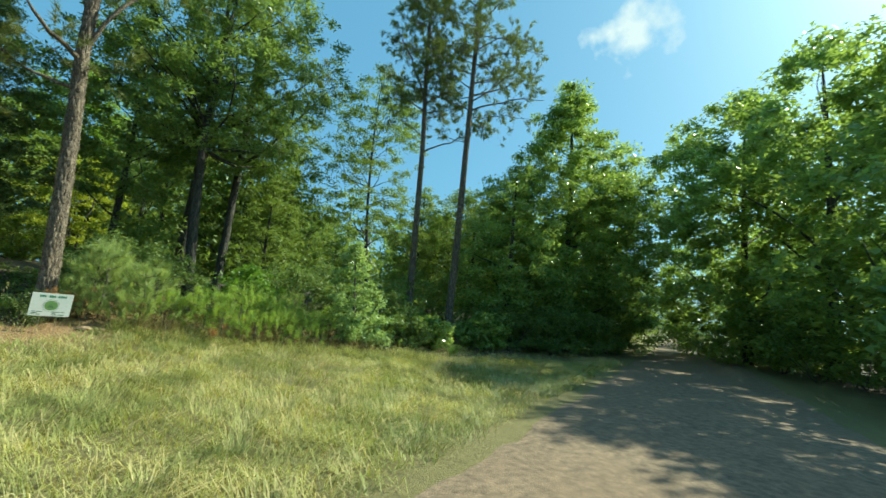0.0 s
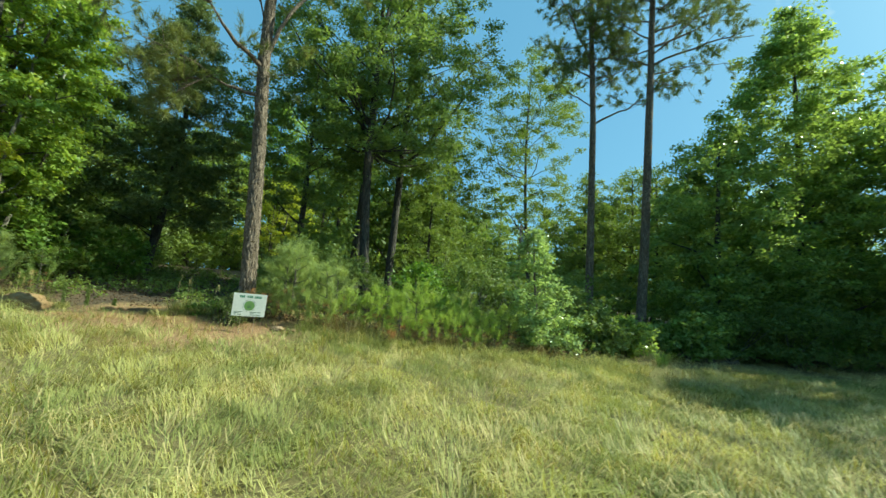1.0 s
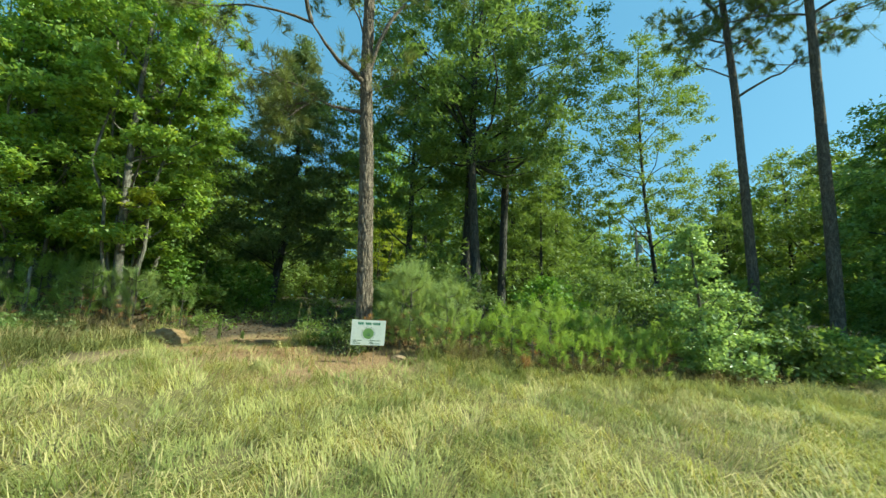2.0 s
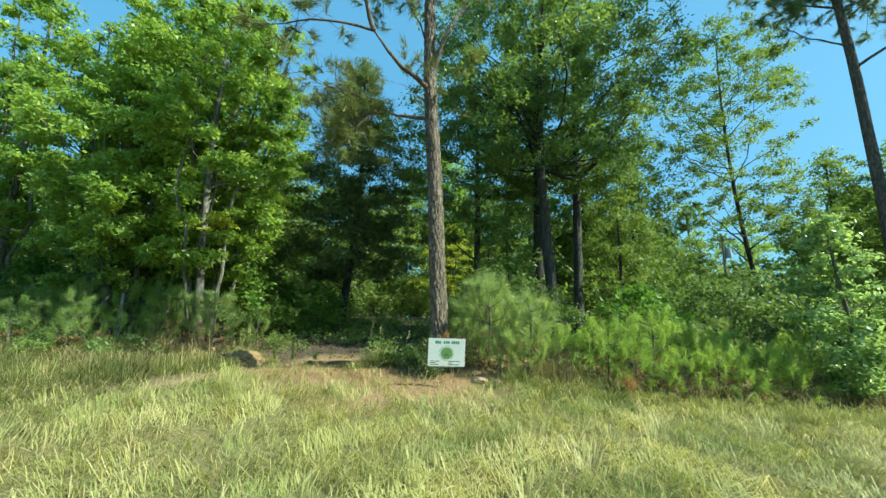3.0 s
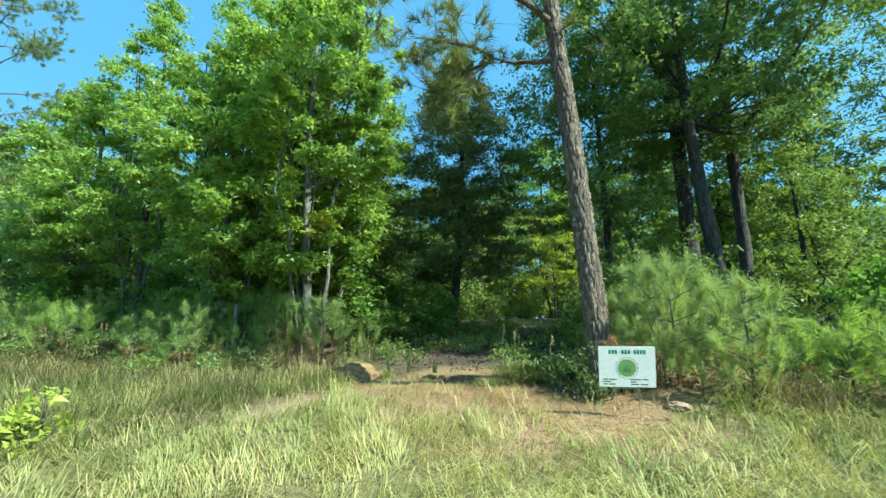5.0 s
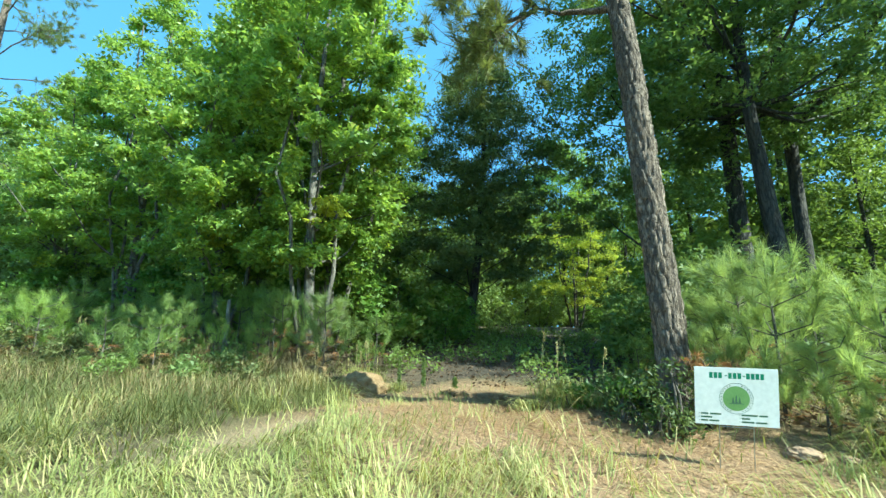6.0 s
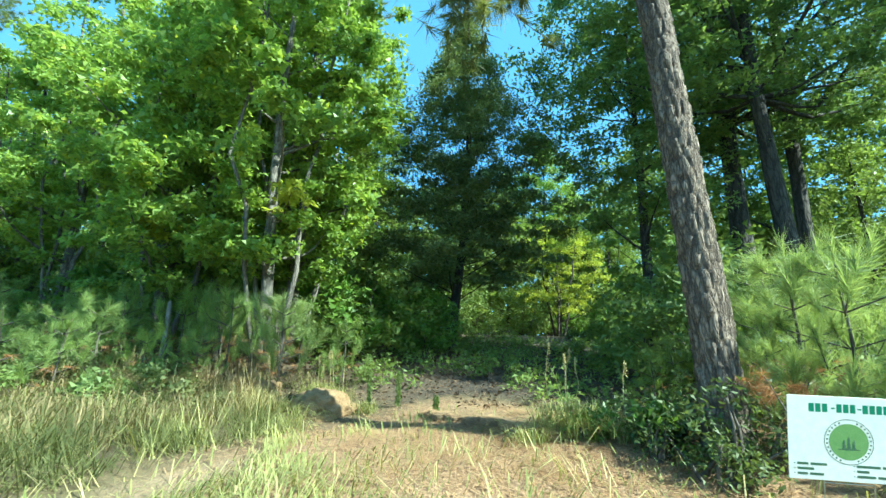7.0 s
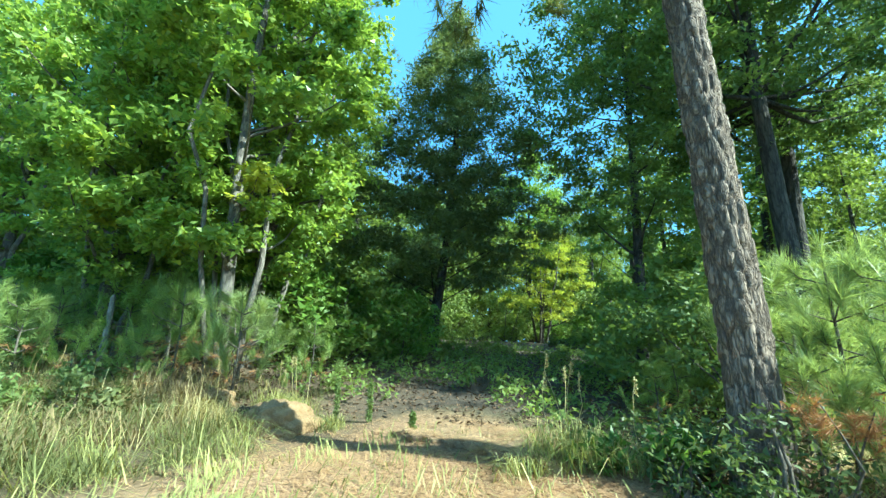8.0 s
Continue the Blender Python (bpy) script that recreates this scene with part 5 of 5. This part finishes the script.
# ---- the yard sign ----
def yard_sign():
    """A corrugated plastic board on a wire stake, printed in green."""
    white = plain_mat("white_plastic", (0.78, 0.80, 0.78), (0.84, 0.85, 0.83), 3.0, 0.45, 0.0)
    green = plain_mat("green_ink", (0.02, 0.20, 0.11), (0.03, 0.24, 0.13), 20.0, 0.5, 0.0)
    disc_m = plain_mat("leaf_green_ink", (0.17, 0.32, 0.10), (0.20, 0.36, 0.12), 20.0, 0.5, 0.0)
    dark = plain_mat("dark_ink", (0.06, 0.13, 0.08), (0.08, 0.16, 0.10), 20.0, 0.5, 0.0)
    wire = plain_mat("galvanised_wire", (0.45, 0.45, 0.44), (0.55, 0.55, 0.53), 30.0, 0.4, 0.0, 0.9)
    right = Vector((0.585, 0.19, -0.010)).normalized()
    up = Vector((0.0, -0.17, 0.985))
    up = (up - right * up.dot(right)).normalized()
    out = right.cross(up)
    middle = Vector((-2.28, 11.405, 0.938))
    m = Matrix((right, up, out)).transposed().to_4x4()
    m.translation = middle
    # the thing's own axes: x along the board, y up it, z out of its face
    ob = tagged(new("yard_sign"), "white plastic yard sign with green print on a wire stake", "sign")
    ob.matrix_world = m

    def slab(name, x0, y0, x1, y1, z0, z1, mat, parent=ob, label=""):
        bm = bmesh.new()
        bmesh.ops.create_cube(bm, size=1, matrix=Matrix.Translation(((x0 + x1) / 2, (y0 + y1) / 2, (z0 + z1) / 2)) @ Matrix.Diagonal((x1 - x0, y1 - y0, z1 - z0, 1)))
        if z1 - z0 > 0.003:
            bmesh.ops.bevel(bm, geom=bm.edges[:], offset=0.0008, segments=1, affect='EDGES')
        return part(name, bm, mat, parent, label)
    board = slab("board", -0.305, -0.2285, 0.305, 0.2285, -0.002, 0.002, white)
    F0, F1 = 0.002, 0.0026
    # number line, as plain bars
    for x0, n in ((-0.195, 3), (-0.055, 3), (0.075, 4)):
        for k in range(n):
            slab("print_bar", x0 + k * 0.034, 0.142, x0 + k * 0.034 + 0.026, 0.188, F0, F1, green, board)
    for x in (-0.082, 0.050):
        slab("print_bar", x, 0.160, x + 0.018, 0.168, F0, F1, green, board)

    def disc(name, r0, r1, y, mat, z1, n=48):
        bm = bmesh.new()
        a = [2 * math.pi * k / n for k in range(n)]
        vo = [bm.verts.new((r1 * math.cos(q), y + r1 * math.sin(q), z1)) for q in a]
        if r0:
            vi = [bm.verts.new((r0 * math.cos(q), y + r0 * math.sin(q), z1)) for q in a]
            for k in range(n):
                bm.faces.new((vo[k], vo[(k + 1) % n], vi[(k + 1) % n], vi[k]))
        else:
            bm.faces.new(vo)
        return part(name, bm, mat, board)
    disc("emblem_disc", 0, 0.098, -0.015, disc_m, F1)
    disc("emblem_ring", 0.120, 0.123, -0.015, dark, F1)
    for k in range(30):
        q = 2 * math.pi * (k + 0.5) / 30
        if k % 15 in (6, 7, 8):
            continue
        bm = bmesh.new()
        bmesh.ops.create_cube(bm, size=1, matrix=Matrix.Translation((0.109 * math.cos(q), -0.015 + 0.109 * math.sin(q), 0.0023)) @ Matrix.Rotation(q, 4, 'Z') @ Matrix.Diagonal((0.009, 0.008, 0.0006, 1)))
        part("emblem_mark", bm, dark, board)
    for x, h in ((-0.024, 0.052), (0.0, 0.070), (0.024, 0.052)):
        bm = bmesh.new()
        for lv in range(3):
            y0 = -0.052 + h * 0.28 * lv
            w = 0.012 - 0.003 * lv
            bm.faces.new([bm.verts.new(c) for c in ((x - w, y0, 0.0032 + 0.0002 * lv), (x + w, y0, 0.0032 + 0.0002 * lv), (x, y0 + h * 0.45, 0.0032 + 0.0002 * lv))])
        part("emblem_tree", bm, dark, board)
    slab("emblem_line", -0.055, -0.058, 0.055, -0.054, F0, 0.0032, dark, board)
    # small lines of print in two columns
    for x0, widths in ((-0.262, (0.055, 0.082, 0.05, 0.07)), (0.035, (0.115, 0.06, 0.09, 0.08))):
        for r in range(3):
            y = -0.150 - r * 0.027
            slab("print_dot", x0 - 0.016, y + 0.004, x0 - 0.011, y + 0.009, F0, F1, dark, board)
            x = x0
            for k in range(2 if r != 1 else 1):
                w = widths[(r + k) % 4]
                slab("print_bar", x, y, x + w, y + 0.013, F0, F1, dark, board)
                x += w + 0.012
    # wire stake: two legs and two cross bars behind the board
    low_z = z_at(-2.28, 11.405) - 0.05
    foot = (middle.z - low_z) / up.z
    for x in (-0.125, 0.125):
        piece("stake_leg", mesh_np("stake_leg", *tube(np.array([[x, -foot, -0.006], [x, -foot * 0.5, -0.006], [x, 0.18, -0.006]]), [0.0035] * 3, 8), True), wire, ob)
    for y in (-0.20, -0.245):
        piece("stake_bar", mesh_np("stake_bar", *tube(np.array([[-0.125, y, -0.009], [0, y, -0.009], [0.125, y, -0.009]]), [0.003] * 3, 8), True), wire, ob)


yard_sign()


# ---- far off ----
def utility_pole(x, y, height):
    wood = bark_mat("pole_wood", (0.10, 0.08, 0.06), (0.30, 0.26, 0.21), 0.05, 20.0, 0.004)
    metal = plain_mat("grey_paint", (0.42, 0.44, 0.45), (0.52, 0.54, 0.55), 6.0, 0.45, 0.0)
    z0 = z_at(x, y)
    ob = thing("utility_pole", (x, y, z0), "weathered wooden utility pole with a grey transformer", "utility pole")
    piece("pole", mesh_np("pole", *tube(np.array([[0, 0, 0], [0, 0, height * 0.5], [0, 0, height - 0.02], [0, 0, height]]), [0.17, 0.14, 0.11, 0.02], 12), True), wood, ob)
    bm = bmesh.new()
    bmesh.ops.create_cube(bm, size=1, matrix=Matrix.Translation((0, -0.14, height - 0.5)) @ Matrix.Diagonal((1.9, 0.1, 0.12, 1)))
    bmesh.ops.bevel(bm, geom=bm.edges[:], offset=0.012, segments=1, affect='EDGES')
    part("crossarm", bm, wood, ob)
    for dx in (-0.85, 0.85):
        bm = bmesh.new()
        bmesh.ops.create_cone(bm, cap_ends=True, segments=10, radius1=0.06, radius2=0.04, depth=0.16, matrix=Matrix.Translation((dx, -0.14, height - 0.36)))
        part("insulator", bm, metal, ob)
    bm = bmesh.new()
    bmesh.ops.create_cone(bm, cap_ends=True, segments=20, radius1=0.24, radius2=0.24, depth=0.8, matrix=Matrix.Translation((0.36, -0.05, height - 1.7)))
    bmesh.ops.bevel(bm, geom=bm.edges[:], offset=0.02, segments=2, affect='EDGES')
    part("transformer", bm, metal, ob)
    piece("guy_wire", mesh_np("guy_wire", *tube(np.array([[0, 0, height - 1.2], [-2.2, 0, height * 0.45], [-4.2, 0, 0.0]]), [0.02] * 3, 5)), metal, ob)
    for dx in (-0.85, 0.85):
        s = np.linspace(0, 1, 20)
        line = np.stack([dx + 45 * s, -0.14 - 8 * s, height - 0.28 - 4 * 1.2 * s * (1 - s)], -1)
        piece("power_line", mesh_np("power_line", *tube(line, np.full(20, 0.014), 5)), metal, ob)


utility_pole(14.9, 45.0, 9.8 - z_at(14.9, 45.0))
far = [broad_tree((-6, 68), 13.0, 5.5, WOODS, OAK_BARK, 56, "distant woodland tree with a rounded crown", 90, 38, 0.50, 0.03, 0.2, 4, 1.2, round_top, simple=True, name="woodland_tree", group="distant woods"),
       broad_tree((12, 66), 11.0, 5.2, GUM, OAK_BARK, 57, "distant low woodland tree with a broad crown", 90, 38, 0.50, 0.03, 0.2, 4, 1.2, round_top, simple=True, name="woodland_tree", group="distant woods")]
for k in range(34):
    a = radians(-62 + k * 4.4) + 0.05 * math.sin(7 * k)
    d = 58 + 16 * (0.5 + 0.5 * math.sin(3.7 * k))
    x, y = -d * math.sin(a), d * math.cos(a)
    if side(x, y) < 5:
        continue
    copy_thing(far[k % 2], pose(x, y, z_at(x, y) - 0.1, 0, 0, 47 * k) @ Matrix.Scale(0.9 + 0.35 * abs(math.sin(5.1 * k)), 4))
for k, (u, sd) in enumerate([(95, -6.5), (96, -2.0), (97, 2.5), (92, 6.5), (90, -11), (80, 9), (70, -12), (60, 8), (52, -11)]):
    x, y = EDGE + u * ALONG + sd * ACROSS
    copy_thing(far[k % 2], pose(x, y, z_at(x, y) - 0.1, 0, 0, 31 * k) @ Matrix.Scale(0.75, 4))


def thicket():
    """The far edge of the woods: leaves in overlapping clumps down to the ground."""
    rng = np.random.default_rng(18)
    n = 1500
    a = radians(-66) + radians(150) * rng.random(n)
    d = 52 + 22 * rng.random(n)
    x, y = -d * np.sin(a), d * np.cos(a)
    keep = side(x, y) > 4
    x, y = x[keep], y[keep]
    c = np.stack([x, y, ground_z(x, y) + 0.4 + 5.5 * rng.random(len(x)) ** 1.3], -1)
    q, f = leaves(rng, c, 1.5, 16, 0.75, 0.8, 0.7)
    tagged(piece("thicket", mesh_np("thicket", q, f), WOODS), "distant green thicket closing the woods", "woods", kind="stuff")


thicket()
